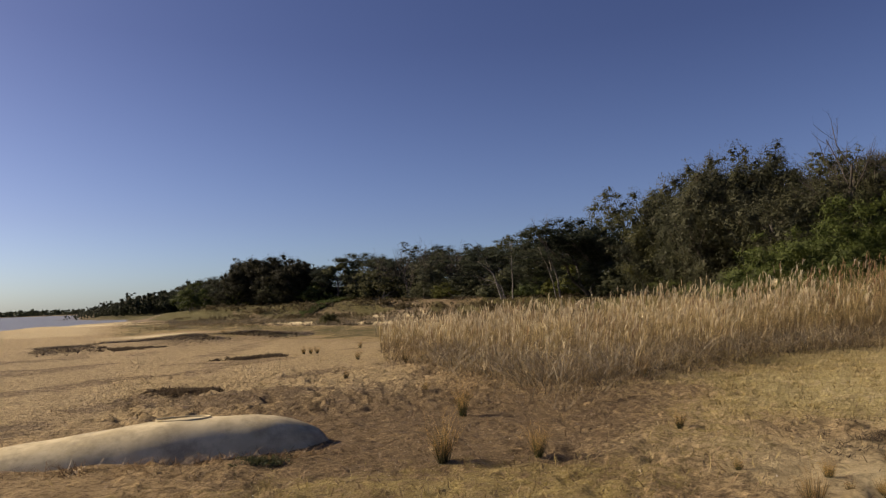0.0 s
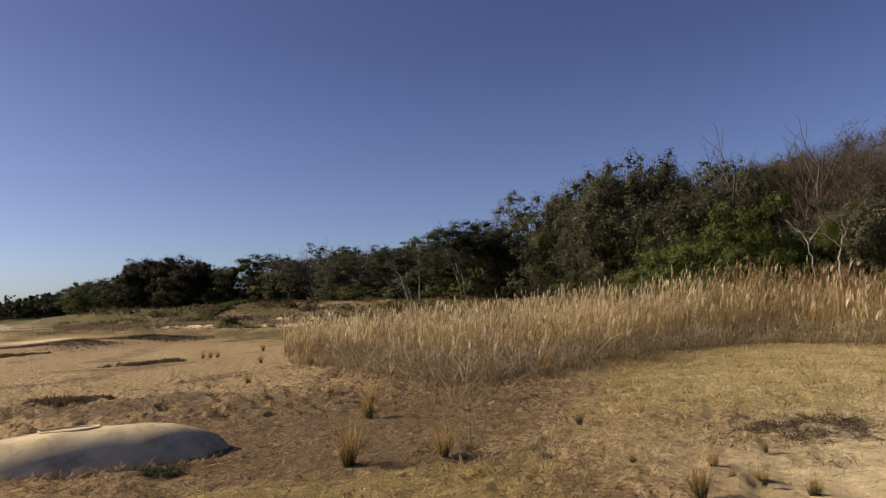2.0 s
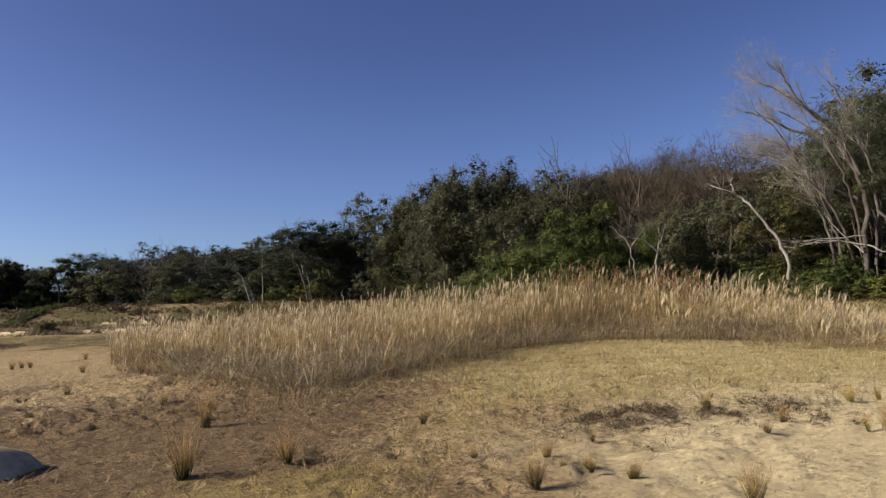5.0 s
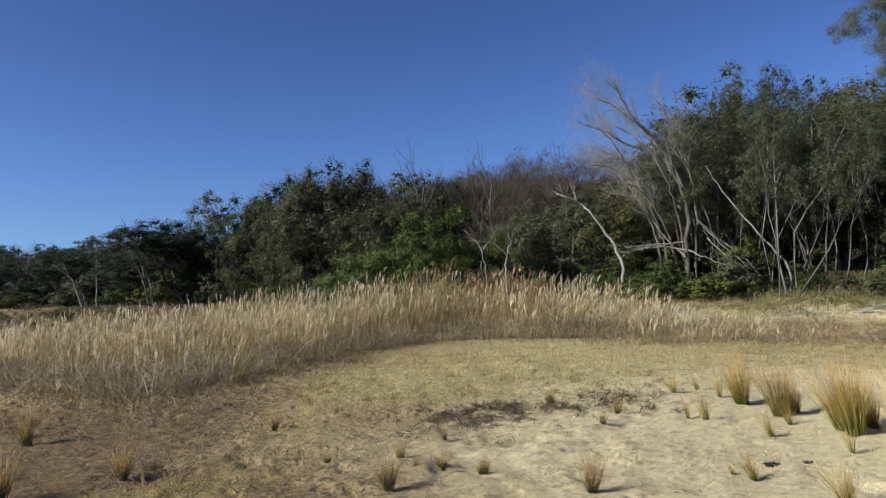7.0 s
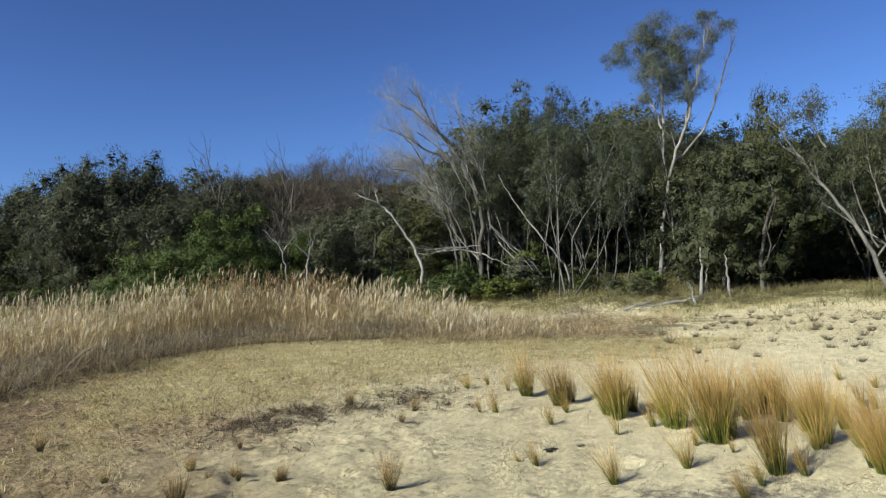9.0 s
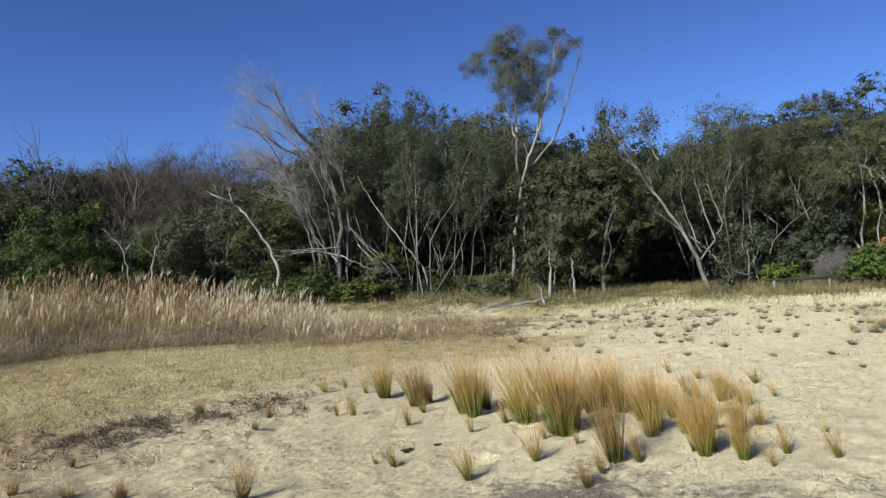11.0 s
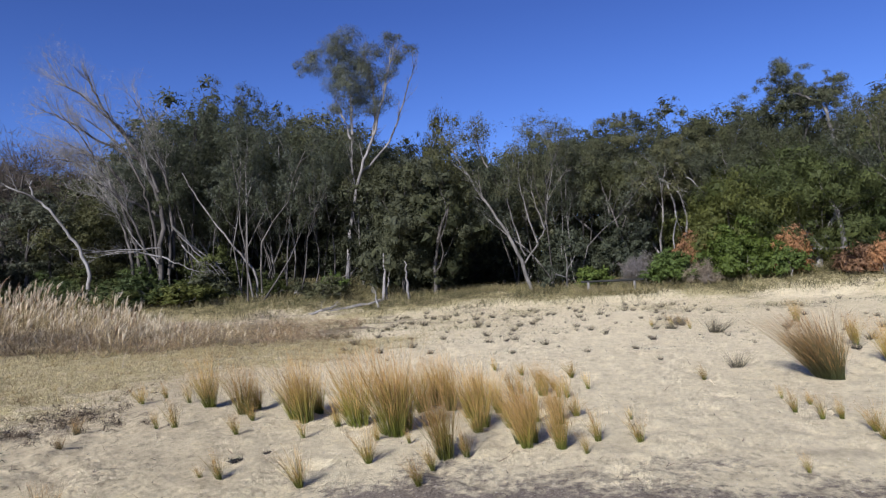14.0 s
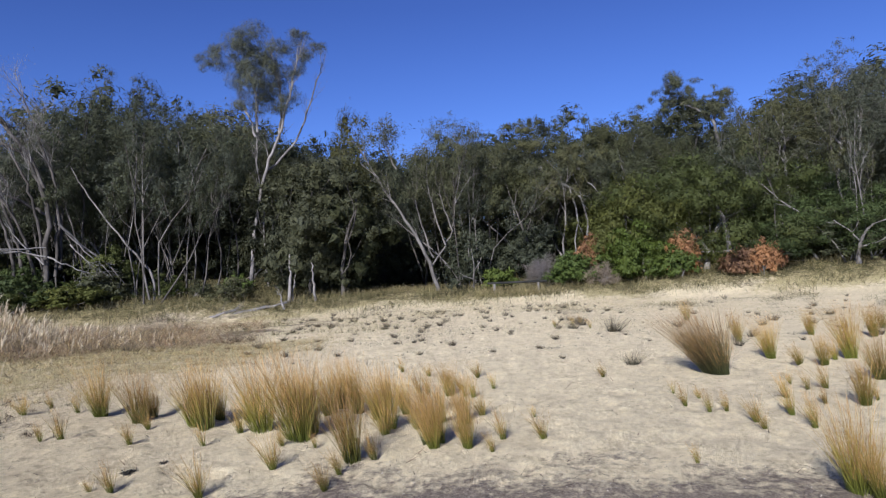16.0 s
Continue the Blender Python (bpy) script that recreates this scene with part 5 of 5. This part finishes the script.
limb_tree("slanting_tree", 82.1, 33.0, (
    ((0.2, 0.8), (-0.2, 2.0), (-0.8, 3.3), (-1.7, 4.8), (-2.5, 6.1), (-3.3, 7.6)),
    ((-0.1, 1.8), (0.5, 2.6), (1.0, 3.4), (1.2, 4.8), (1.5, 6.5), (1.4, 7.6)),
    ((0.0, 2.2), (-0.5, 3.8), (-0.8, 4.9), (-0.5, 6.0)), ((1.0, 3.4), (0.5, 4.9), (0.3, 6.0), (0.2, 6.9)), ((1.2, 4.8), (1.9, 5.9), (2.5, 6.4)),
    ((-1.6, 6.6), (-2.1, 7.6)), ((0.6, 2.8), (0.2, 4.2), (-0.1, 5.4), (-0.1, 6.8))), "pale_bark", "forked tree with one trunk slanting far over the sand", 0.105,
    (), "olive", 15000, (0.10, 0.035), 0.45, 8, "twig", 17, thin=0.45, core=0.0, kinds=(3, 2), depth=0.8, twig_len=1.0)
limb_tree("pale_forked_tree", 108.9, 37, (((0.8, 3.94), (0.76, 5.32), (0.69, 6.29), (0.78, 6.97), (0.52, 7.56), (0.35, 8.06)),
    ((0.78, 6.97), (1.05, 7.35), (1.32, 7.87), (1.27, 8.2)),
    ((0.67, 5.94), (0.39, 6.61), (0.34, 7.03), (-0.18, 7.52), (-0.57, 7.88)),
    ((0.42, 7.02), (-0.01, 6.24), (-0.25, 5.54)),
    ((0.74, 7.12), (0.74, 7.95), (0.69, 8.71)),
    ((1.09, 3.91), (1.25, 5.82), (1.36, 6.46), (1.15, 6.98), (1.5, 7.57)),
    ((1.38, 6.4), (1.69, 5.9), (1.71, 5.44))), "twig", "pale forked trunks rising behind a wattle", 0.085, (), "olive", 7000, (0.15, 0.024), 0.5, 4, "twig", 31, core=0.3, kinds=(3, 2), depth=0.6, twig_len=1.0)
limb_tree("pale_forked_tree", 112.6, 37, (((0.5, 3.61), (0.54, 5.08), (0.47, 5.89), (0.73, 6.39), (0.73, 7.06), (0.58, 7.75), (0.34, 8.32), (0.07, 8.96)),
    ((0.71, 6.44), (0.31, 6.98), (-0.13, 7.45), (-0.38, 8.17)),
    ((0.53, 4.81), (0.1, 5.4), (0.26, 6.18), (-0.18, 6.67)),
    ((0.62, 7.61), (0.83, 8.03)),
    ((0.29, 8.33), (0.43, 8.98), (0.6, 9.62)),
    ((0.12, 3.78), (-0.02, 4.6), (-0.19, 4.48))), "twig", "pale forked tree with wavy limbs and thin foliage", 0.09, (), "gum", 7000, (0.15, 0.024), 0.5, 5, "twig", 32, core=0.3, kinds=(3, 2), depth=0.6, twig_len=1.2)
limb_tree("pale_forked_tree", 114.2, 37, (((-0.09, 3.71), (0.12, 5.01), (0.3, 5.78), (0.44, 6.55), (0.48, 7.33), (0.39, 8.06)),
    ((0.47, 7.2), (0.68, 7.62)),
    ((0.12, 5.01), (-0.04, 6.09), (-0.04, 6.94)),
    ((0.2, 5.26), (0.51, 5.62), (0.81, 6.18)),
    ((0.44, 3.52), (0.31, 4.46), (0.14, 4.95))), "twig", "pale forked tree at the edge of the wood", 0.09, (), "gum", 6000, (0.15, 0.024), 0.5, 4, "twig", 33, core=0.3, kinds=(3, 2), depth=0.6, twig_len=1.0)
limb_tree("round_crowned_tree", 104.6, 38, (((0.9, 6), (0.53, 7.51), (0.42, 8.47), (0.12, 8.9), (-0.6, 9.38), (-1.15, 9.66)),
    ((0.42, 8.47), (0.41, 9.15), (0.59, 9.57)),
    ((-0.6, 9.38), (-0.85, 9.92))), "pale_bark", "leaning tree with a dense round crown above the wood", 0.10, ((-1.81, 9.6), (-1.4, 10.21), (-0.76, 10), (-1.61, 9.09), (-0.92, 9.33), (-0.31, 9.64), (-1.15, 9.72), (0.22, 9.27), (0.7, 9.5), (-0.2, 9.09)), "olive", 15000, (0.15, 0.03), 0.62, seed=34, core=0.5)
limb_tree("broken_branch", 93.4, 33.5, (((-1.2, 6.4), (-0.4, 5.6), (0.4, 5.2), (1.0, 4.2)), ((0.6, 6.3), (1.1, 5.5), (1.6, 4.9)), ((0.2, 5.2), (0.5, 4.0), (0.3, 2.2), (0.4, 0.8))), "dead_wood", "dead grey tree with broken pale branches among shrubs", 0.09, seed=24, twigs=2, twig_len=0.9)
limb_tree("weathered_stump", 70.0, 30, (((0.0, 0.6), (0.1, 1.5), (0.1, 2.6)), ((0.05, 0.6), (0.25, 1.2), (0.3, 1.9))), "twig", "weathered grey splintered stump on the bank", 0.09, seed=18, depth=0.1)
limb_tree("weathered_post", 72.1, 30, (((0.0, 0.6), (-0.05, 1.5), (-0.1, 2.2)),), "twig", "leaning grey stump standing on the bank", 0.07, seed=19, depth=0.05)
limb_tree("leaning_dead_tree", 9.4, 66, (((0.3, 1.7), (0.1, 3.6), (-0.6, 5.8), (-1.7, 8.5)), ((-0.1, 1.7), (-0.4, 3.7), (-1.4, 6.1), (-2.4, 8.3)), ((-4.2, 1.7), (-4.2, 4.4), (-4.2, 7.2)), ((-0.4, 4.2), (-0.9, 6.9), (-0.6, 8.3))), "twig",
          "thin dead stems leaning above the wood", 0.11, twigs=4, seed=25, twig_len=1.2, kinds=(3, 2))
limb_tree("fallen_dead_tree", 4.9, 64, (((-0.1, 1.7), (-0.8, 4.2), (-1.7, 4.8)), ((0.1, 1.7), (-0.0, 3.0), (-2.0, 3.8)), ((0.3, 1.7), (-0.5, 3.3), (-1.4, 3.0))), "dead_wood", "bleached broken branches behind the reeds", 0.10, twigs=3, seed=26, twig_len=1.0, kinds=(3, 2))
zl = float(land(*at(68.6, 28.6)[:2]))
limb_tree("driftwood_log", 68.6, 28.6, (((-1.6, zl + 0.12), (-0.5, zl + 0.10), (0.6, zl + 0.26)), ((-2.4, zl + 0.5), (-1.6, zl + 0.12)), ((-2.0, zl + 0.55), (-1.4, zl + 0.1)), ((0.5, zl + 0.3), (0.4, zl + 0.5))), "dead_wood",
          "bleached fallen log with broken branches on the bank", 0.12, twigs=2, seed=20, twig_len=0.5)
for az, r, h, s in (( -1.0, 92, 8.6, 0), (1.0, 95, 8.2, 1), (-3.0, 93, 7.8, 1)):
    x, y, z = at(az, r)
    put(protos["bare"][s], x, y, h + 1.65 - z if h > 9 else h, az * 40)
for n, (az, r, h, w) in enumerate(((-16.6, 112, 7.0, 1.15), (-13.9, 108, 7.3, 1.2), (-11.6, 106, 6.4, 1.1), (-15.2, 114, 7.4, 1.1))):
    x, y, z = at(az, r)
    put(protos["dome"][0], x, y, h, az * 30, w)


def crowned(az, r, top_el, seed, kind):
    x, y, z = at(az, r)
    put(protos[kind][seed], x, y, EYE + r * math.tan(radians(top_el)) - z, seed * 77)


for n, (az, el) in enumerate(((56.4, 12.8), (59.2, 14.0), (61.4, 13.6), (63.2, 13.2), (85.2, 10.4), (88.0, 10.8), (110.0, 11.6), (113.6, 12.2))):
    crowned(az, 33.4 + 0.5 * (n % 3) + (3.2 if 61 < az < 64 else 0), el, n % 3, "stem")
for n in range(7):
    crowned(73.5 + 1.9 * n, 52 + 3 * (n % 2), 8.5, n % 4, "back")
for n, (az, r, el) in enumerate(((-5.2, 97, 4.7), (-4.2, 98, 5.1), (-1.6, 95, 4.9), (0.8, 92, 5.1), (3.4, 88, 5.0), (6.4, 84, 5.4), (9.2, 80, 5.4))):
    crowned(az, r, el, n % 2, "bare")
crowned(102.8, 40, 12.5, 2, "pole")
crowned(112.0, 40, 12.2, 0, "pole")
crowned(115.0, 40, 12.4, 2, "pole")
for n, (az, r, el) in enumerate(((31.0, 45, 12.6), (33.4, 46, 12.0), (36.6, 44, 12.4), (39.4, 44, 12.0), (42.8, 43, 11.8), (46.2, 42, 11.0))):
    crowned(az, r, el, n % 2, "bare")
crowned(32.4, 46, 9.0, 1, "dense")
crowned(35.2, 46, 9.3, 0, "dense")
crowned(25.2, 48, 11.3, 0, "dense")
crowned(22.4, 49, 10.5, 2, "dense")
crowned(58.0, 36, 15.0, 0, "pole")
crowned(60.5, 37, 15.2, 2, "pole")


def single(name, az, r, height, squash, leaf, label, count=5200, size=(0.14, 0.055), seed=1, dome=(1.7, 1.7, 1.9), turn=0.0, stems=(4, 1.4, 0.05, 0.5), clump=0.44, core=0.8, category="bush", wood="twig", face=True):
    near = 2.6 / height
    ob = make_tree(name, seed, stems_of(seed, *stems), SHRUB, wood, leaf, int(count * 1.7), (size[0] * near * 0.9, size[1] * near), clump, label, category, "", shrub_fill(64, *dome, 0.3), core=core, face=face)
    x, y, z = at(az, r)
    s = height / ob["top"]
    ob.matrix_basis = Matrix.Translation((x, y, z)) @ pose(0, 0, 0, 0, 0, turn) @ Matrix.Diagonal((s * squash, s * squash, s, 1))
    return ob


single("wattle_bush", 31.0, 35.5, 5.7, 0.85, "wattle_shaded", "large bright green wattle bush beside the reeds", 18000, (0.17, 0.036), 201, core=0.6)
single("wattle_bush", 27.4, 36.0, 4.2, 1.0, "wattle_shaded", "bright green wattle bush spreading low", 11000, (0.16, 0.038), 202, core=0.6)
single("wattle_bush", 34.2, 36.0, 5.0, 0.7, "wattle_shaded", "bright green upright wattle bush", 10000, (0.16, 0.038), 203, core=0.6)
single("banksia_tree", 71.4, 33.0, 6.2, 0.9, "silver", "grey-green banksia with pale leaf undersides", 16000, (0.13, 0.05), 204, (0.72, 0.72, 1.9), stems=(3, 1.8, 0.05, 0.15), category="tree", wood="bark", core=0.85)
single("banksia_tree", 74.0, 35.0, 7.4, 0.9, "dark", "dark dense banksia beside the path", 12000, (0.15, 0.05), 205, (0.8, 0.8, 1.9), stems=(3, 1.8, 0.05, 0.15), category="tree", wood="bark", core=0.85)
x, y, z = at(74.9, 36.5)
put(protos["dense"][1], x, y, 10.0 - z, 40, 0.62)
single("grey_shrub", 85.6, 34.0, 3.2, 0.9, "silver", "grey-green shrub with pale leaves at the edge of the wood", 5200, (0.12, 0.05), 207, (1.1, 1.1, 1.9), stems=(3, 1.6, 0.05, 0.2))
single("grey_shrub", 89.8, 34.4, 3.2, 0.9, "silver", "upright grey-green shrub before the trees", 4200, (0.13, 0.05), 208, (0.95, 0.95, 1.9), stems=(3, 1.6, 0.05, 0.2))
single("wattle_tree", 105.6, 35.0, 5.4, 0.95, "olive_green", "broad feathery olive-green wattle", 34000, (0.14, 0.020), 209, category="tree", core=0.45)
single("wattle_tree", 99.2, 35.0, 4.6, 0.85, "olive_green", "feathery olive-green wattle bush", 24000, (0.14, 0.020), 210, category="tree", core=0.45)
single("wattle_tree", 113.0, 34.5, 3.8, 1.4, "bush_green", "spreading green bush along the bank", 22000, (0.13, 0.024), 211, core=0.45)
single("green_shrub", 98.8, 32.0, 2.5, 0.85, "emerald", "dense emerald-green rounded shrub", 7000, (0.10, 0.06), 212)
single("green_shrub", 93.6, 31.4, 1.5, 1.05, "wattle", "low yellow-green shrub on the bank", 3600, (0.10, 0.05), 213)
single("green_shrub", 101.6, 31.6, 1.4, 0.9, "wattle", "small bright green rounded shrub", 2600, (0.10, 0.05), 214)
single("dead_bush", 95.3, 32.6, 2.2, 0.8, "dead_leaf", "dead bush with rusty orange leaves", 2600, (0.12, 0.05), 215, (0.42, 0.42, 1.9), stems=(3, 1.6, 0.05, 0.2))
single("dead_bush", 102.4, 32.2, 2.0, 0.75, "dead_leaf", "dead bush with pale orange leaves", 2600, (0.12, 0.05), 216, (0.55, 0.55, 1.9), stems=(3, 1.6, 0.05, 0.2))
single("dead_bush", 106.4, 31.6, 1.15, 0.85, "dead_leaf", "low heap of orange-brown dead branches", 3200, (0.14, 0.05), 217)
single("dead_bush", 108.4, 31.6, 1.4, 0.65, "dead_leaf", "low orange-brown dead bush", 2400, (0.14, 0.05), 218)
single("green_shrub", 87.6, 32.6, 0.9, 1.0, "wattle", "low bright green shrub behind the timber rail", 2000, (0.10, 0.05), 222)
single("green_shrub", 66.0, 33.0, 0.9, 0.9, "wattle", "low bright green shrub under tall trees", 2000, (0.10, 0.05), 223)
single("green_shrub", 56.8, 34.6, 2.4, 0.8, "olive_green", "feathery green shrub among bare trunks", 5000, (0.12, 0.04), 224)
single("green_shrub", 49.5, 32.8, 1.1, 1.6, "olive_green", "low green shrub under a bare tree", 3600, (0.10, 0.05), 225)
single("green_shrub", 54.4, 32.4, 1.0, 1.7, "olive_green", "low green shrub along the bank", 3600, (0.10, 0.05), 226)
single("twiggy_bush", 91.4, 32.0, 1.45, 0.9, "grey_twig", "leafless grey tangle of twigs", 5000, (0.26, 0.012), 219, core=0.0, face=False)
single("twiggy_bush", 95.9, 31.0, 1.0, 0.9, "grey_twig", "small leafless grey tangle of twigs", 3000, (0.24, 0.012), 220, core=0.0, face=False)


# ---- low barrier beside the path ----
def barrier():
    m = bark_material("weathered_timber", (0.016, 0.016, 0.014), (0.042, 0.042, 0.036), 9.0)
    ob = tagged(new("timber_barrier"), "low weathered timber rail on two short posts", "barrier")
    (ax, ay, az_), (bx_, by_, bz_) = at(86.5, 30.4), at(91.5, 30.4)
    top = 0.87
    a, b = np.array([ax, ay, top]), np.array([bx_, by_, top])
    pile = Pile()
    tube(pile, [a + (b - a) * t for t in (0, 0.004, 0.5, 0.996, 1)], [0.02, 0.05, 0.055, 0.05, 0.02], 8)
    part("rail", pile.mesh("rail", m, True), ob)
    for t in (0.12, 0.85):
        q = a + (b - a) * t
        pp = Pile()
        tube(pp, [(q[0], q[1], float(land(q[0], q[1])) - 0.1), (q[0], q[1], top - 0.03)], [0.06, 0.055], 8)
        part("post", pp.mesh("post", M["dead_wood"], True), ob, "pale bleached post")


barrier()


# ---- far shore, headland ----
def far_woods(name, rows, label, seed, count, size, leaf="far_leaf"):
    rng = np.random.RandomState(seed)
    c, rad = [], []
    for az, r, top, w in rows:
        x, y, z = at(az, r)
        for i in range(36):
            f = rng.uniform(0.05, 1)
            c.append((x + rng.normal() * w, y + rng.normal() * w, z + f * top * rng.uniform(0.7, 0.95)))
            rad.append(top * rng.uniform(0.14, 0.24))
    V, F, N = leaves(rng, c, rad, count, size, size * 0.7, 0.8, 0.1, 0.6, 1.2)
    tagged(new(name, leafage(name, V, F, N, count, M[leaf])), label, "wood", kind="stuff")


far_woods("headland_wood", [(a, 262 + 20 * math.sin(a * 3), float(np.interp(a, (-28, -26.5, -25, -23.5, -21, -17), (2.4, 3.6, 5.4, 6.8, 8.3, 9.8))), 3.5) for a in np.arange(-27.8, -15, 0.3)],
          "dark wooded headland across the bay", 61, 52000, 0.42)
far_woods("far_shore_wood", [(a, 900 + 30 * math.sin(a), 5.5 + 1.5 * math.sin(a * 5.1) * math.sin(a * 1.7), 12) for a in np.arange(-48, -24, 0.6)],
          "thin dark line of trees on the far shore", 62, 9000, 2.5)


rng_dune = np.random.RandomState(63)
far_woods("dune_scrub", [(a + rng_dune.uniform(-0.4, 0.4), float(np.interp(a, EDGE_AZ, EDGE_R)) * rng_dune.uniform(0.80, 0.98), rng_dune.uniform(0.3, 0.8), rng_dune.uniform(0.5, 1.4)) for a in np.arange(-21, 12, 0.55)],
          "low grey-brown scrub on the dune before the wood", 64, 26000, 0.16, "dune_scrub")


# ---- creeping mats on the plain ----
def mat_of(name, x, y, w, d, turn, material, label, count, seed, grain=1.0):
    rng = np.random.RandomState(seed)
    n = 40
    u, v = rng.normal(size=n) * 0.25 * w, rng.normal(size=n) * 0.22 * d
    c, s = math.cos(radians(turn)), math.sin(radians(turn))
    px, py = x + u * c - v * s, y + u * s + v * c
    V, F, N = leaves(rng, np.stack([px, py, land(px, py) + 0.02], 1), rng.uniform(0.10, 0.24, n) * min(grain * 0.6 + 0.4, w * 1.2), count, 0.07 * grain, 0.022 * grain, 0.22, 0.0)
    tagged(new(name, mesh(name, V, F, M[material])), label, "ground cover")


mat_of("creeping_mat", -5.2, 13.8, 1.2, 0.9, 20, "heath", "dark olive-brown creeping mat on the sand", 6000, 71)
mat_of("creeping_mat", -6.3, 22.8, 1.9, 1.4, 10, "heath", "dark brown creeping mat on the sand", 6000, 72)
mat_of("creeping_mat", -14.0, 29.8, 2.6, 2.0, 20, "heath", "brown creeping mat on the sand", 6000, 73)
mat_of("creeping_mat", -2.05, 7.42, 0.42, 0.18, 10, "dark", "dark green creeping weed beside the sand bag", 1300, 74, 0.7)

mat_of("charred_debris", 5.47, 3.48, 0.10, 0.09, 0, "char", "small heap of blackened debris on sand", 160, 75, 0.5)
mat_of("charred_debris", 5.72, 3.30, 0.07, 0.06, 0, "char", "scrap of blackened debris on sand", 90, 76, 0.5)
limb_tree("umbrella_tree", -8.9, 101, (((0.0, 2.2), (0.2, 4.0), (0.0, 5.6), (-0.6, 6.6)), ((0.1, 4.6), (0.9, 5.8), (1.5, 6.6))), "bark", "small flat-topped tree with dark pads of foliage", 0.16,
          ((-0.9, 6.7), (-0.2, 6.9), (1.3, 7.0), (1.9, 6.6), (-1.6, 6.3), (0.5, 7.2)), "dark", 5000, (0.3, 0.12), 0.6, seed=23, core=1.0)


def debris_ridge():
    rng = np.random.RandomState(81)
    n = 9000
    az = rng.uniform(-31, -11, n)
    r = 44 + 0.3 * az + rng.normal(size=n) * 1.5
    x, y = np.sin(np.radians(az)) * r, np.cos(np.radians(az)) * r
    keep = waves(x, y, 5, 18) > -0.45
    roots = np.stack([x, y, land(x, y) - 0.02], 1)[keep]
    m = len(roots)
    V, F, a = blades(rng, roots, rng.normal(size=(m, 2)) * 2.0, rng.uniform(0.05, 0.15, m), np.full(m, 0.05), 2, 0.3)
    tagged(new("debris_ridge", mesh("debris_ridge", V, F, M["debris"], a)), "low ridge of dark weed and debris", "debris", kind="stuff")


debris_ridge()


def creeper_tongue():
    """A strip of green creeper that runs down the dune face."""
    rng = np.random.RandomState(77)
    t = rng.uniform(0, 1, 420)
    az = np.radians(np.interp(t, (0, 0.5, 1), (-12.0, -10.2, -7.8)))
    r = np.interp(t, (0, 0.5, 1), (91.0, 97.0, 103.0)) + rng.normal(size=420) * np.interp(t, (0, 1), (0.5, 1.6))
    x, y = np.sin(az) * r + rng.normal(size=420) * 0.4, np.cos(az) * r
    V, F, N = leaves(rng, np.stack([x, y, land(x, y) + 0.12], 1), rng.uniform(0.18, 0.42, 420), 14000, 0.22, 0.10, 0.6, 0.0)
    tagged(new("dune_creeper", mesh("dune_creeper", V, F, M["bush_green"])), "strip of green creeper running down a dune", "ground cover", kind="stuff")


creeper_tongue()
single("dark_tuft_bush", -9.6, 62, 1.0, 1.2, "dark", "small dark round bush on the plain", 1500, (0.12, 0.06), 221)


def scrub_on_plain():
    k = np.random.RandomState(80)
    n, each = 1000, 30
    az = np.radians(k.uniform(-22, 11, n))
    r = np.interp(np.degrees(az), (-20, -13.6, -5.6, 4, 11), (82, 60, 48, 42, 40))
    r = r + (97 - r) * k.uniform(0, 1, n)
    x, y = np.sin(az) * r, np.cos(az) * r
    h = 0.14 + 0.45 * k.uniform(0, 1, n) ** 2
    off = k.normal(size=(n, each, 2)) * 0.42
    px, py = (x[:, None] + off[..., 0] * h[:, None]).ravel(), (y[:, None] + off[..., 1] * h[:, None]).ravel()
    roots = np.stack([px, py, land(px, py) - 0.02], 1)
    V, F, a = blades(k, roots, off.reshape(-1, 2) * 0.7 + k.normal(size=(n * each, 2)) * 0.25, np.repeat(h, each) * k.uniform(0.4, 1.1, n * each), np.repeat(0.02 + 0.05 * h, each), 2, 0.4)
    tagged(new("plain_scrub", mesh("plain_scrub", V, F, M["rush_grey"], a)), "grey-brown tufts of scrub dotted over the plain", "scrub", kind="stuff")


scrub_on_plain()
strew("dune_grass", 80000, lambda x, y: step(55, 75, np.hypot(x, y)) * step(-27, -21, np.degrees(np.arctan2(x, y))) * (waves(x, y, 9, 19) + 0.6 * waves(x, y, 3, 24) > -0.1), 0.26, 0.04, "dune_grass", 0, "brown tussocky dune grass before the wood", 45, 0.6, (-26, 28, 42, 108))


# ---- the patterns that the copies were taken from go ----
for pattern in [*sum(protos.values(), []), *rushes, *small, *dull, *grey]:
    for ob in (*pattern.children_recursive, pattern):
        bpy.data.objects.remove(ob)
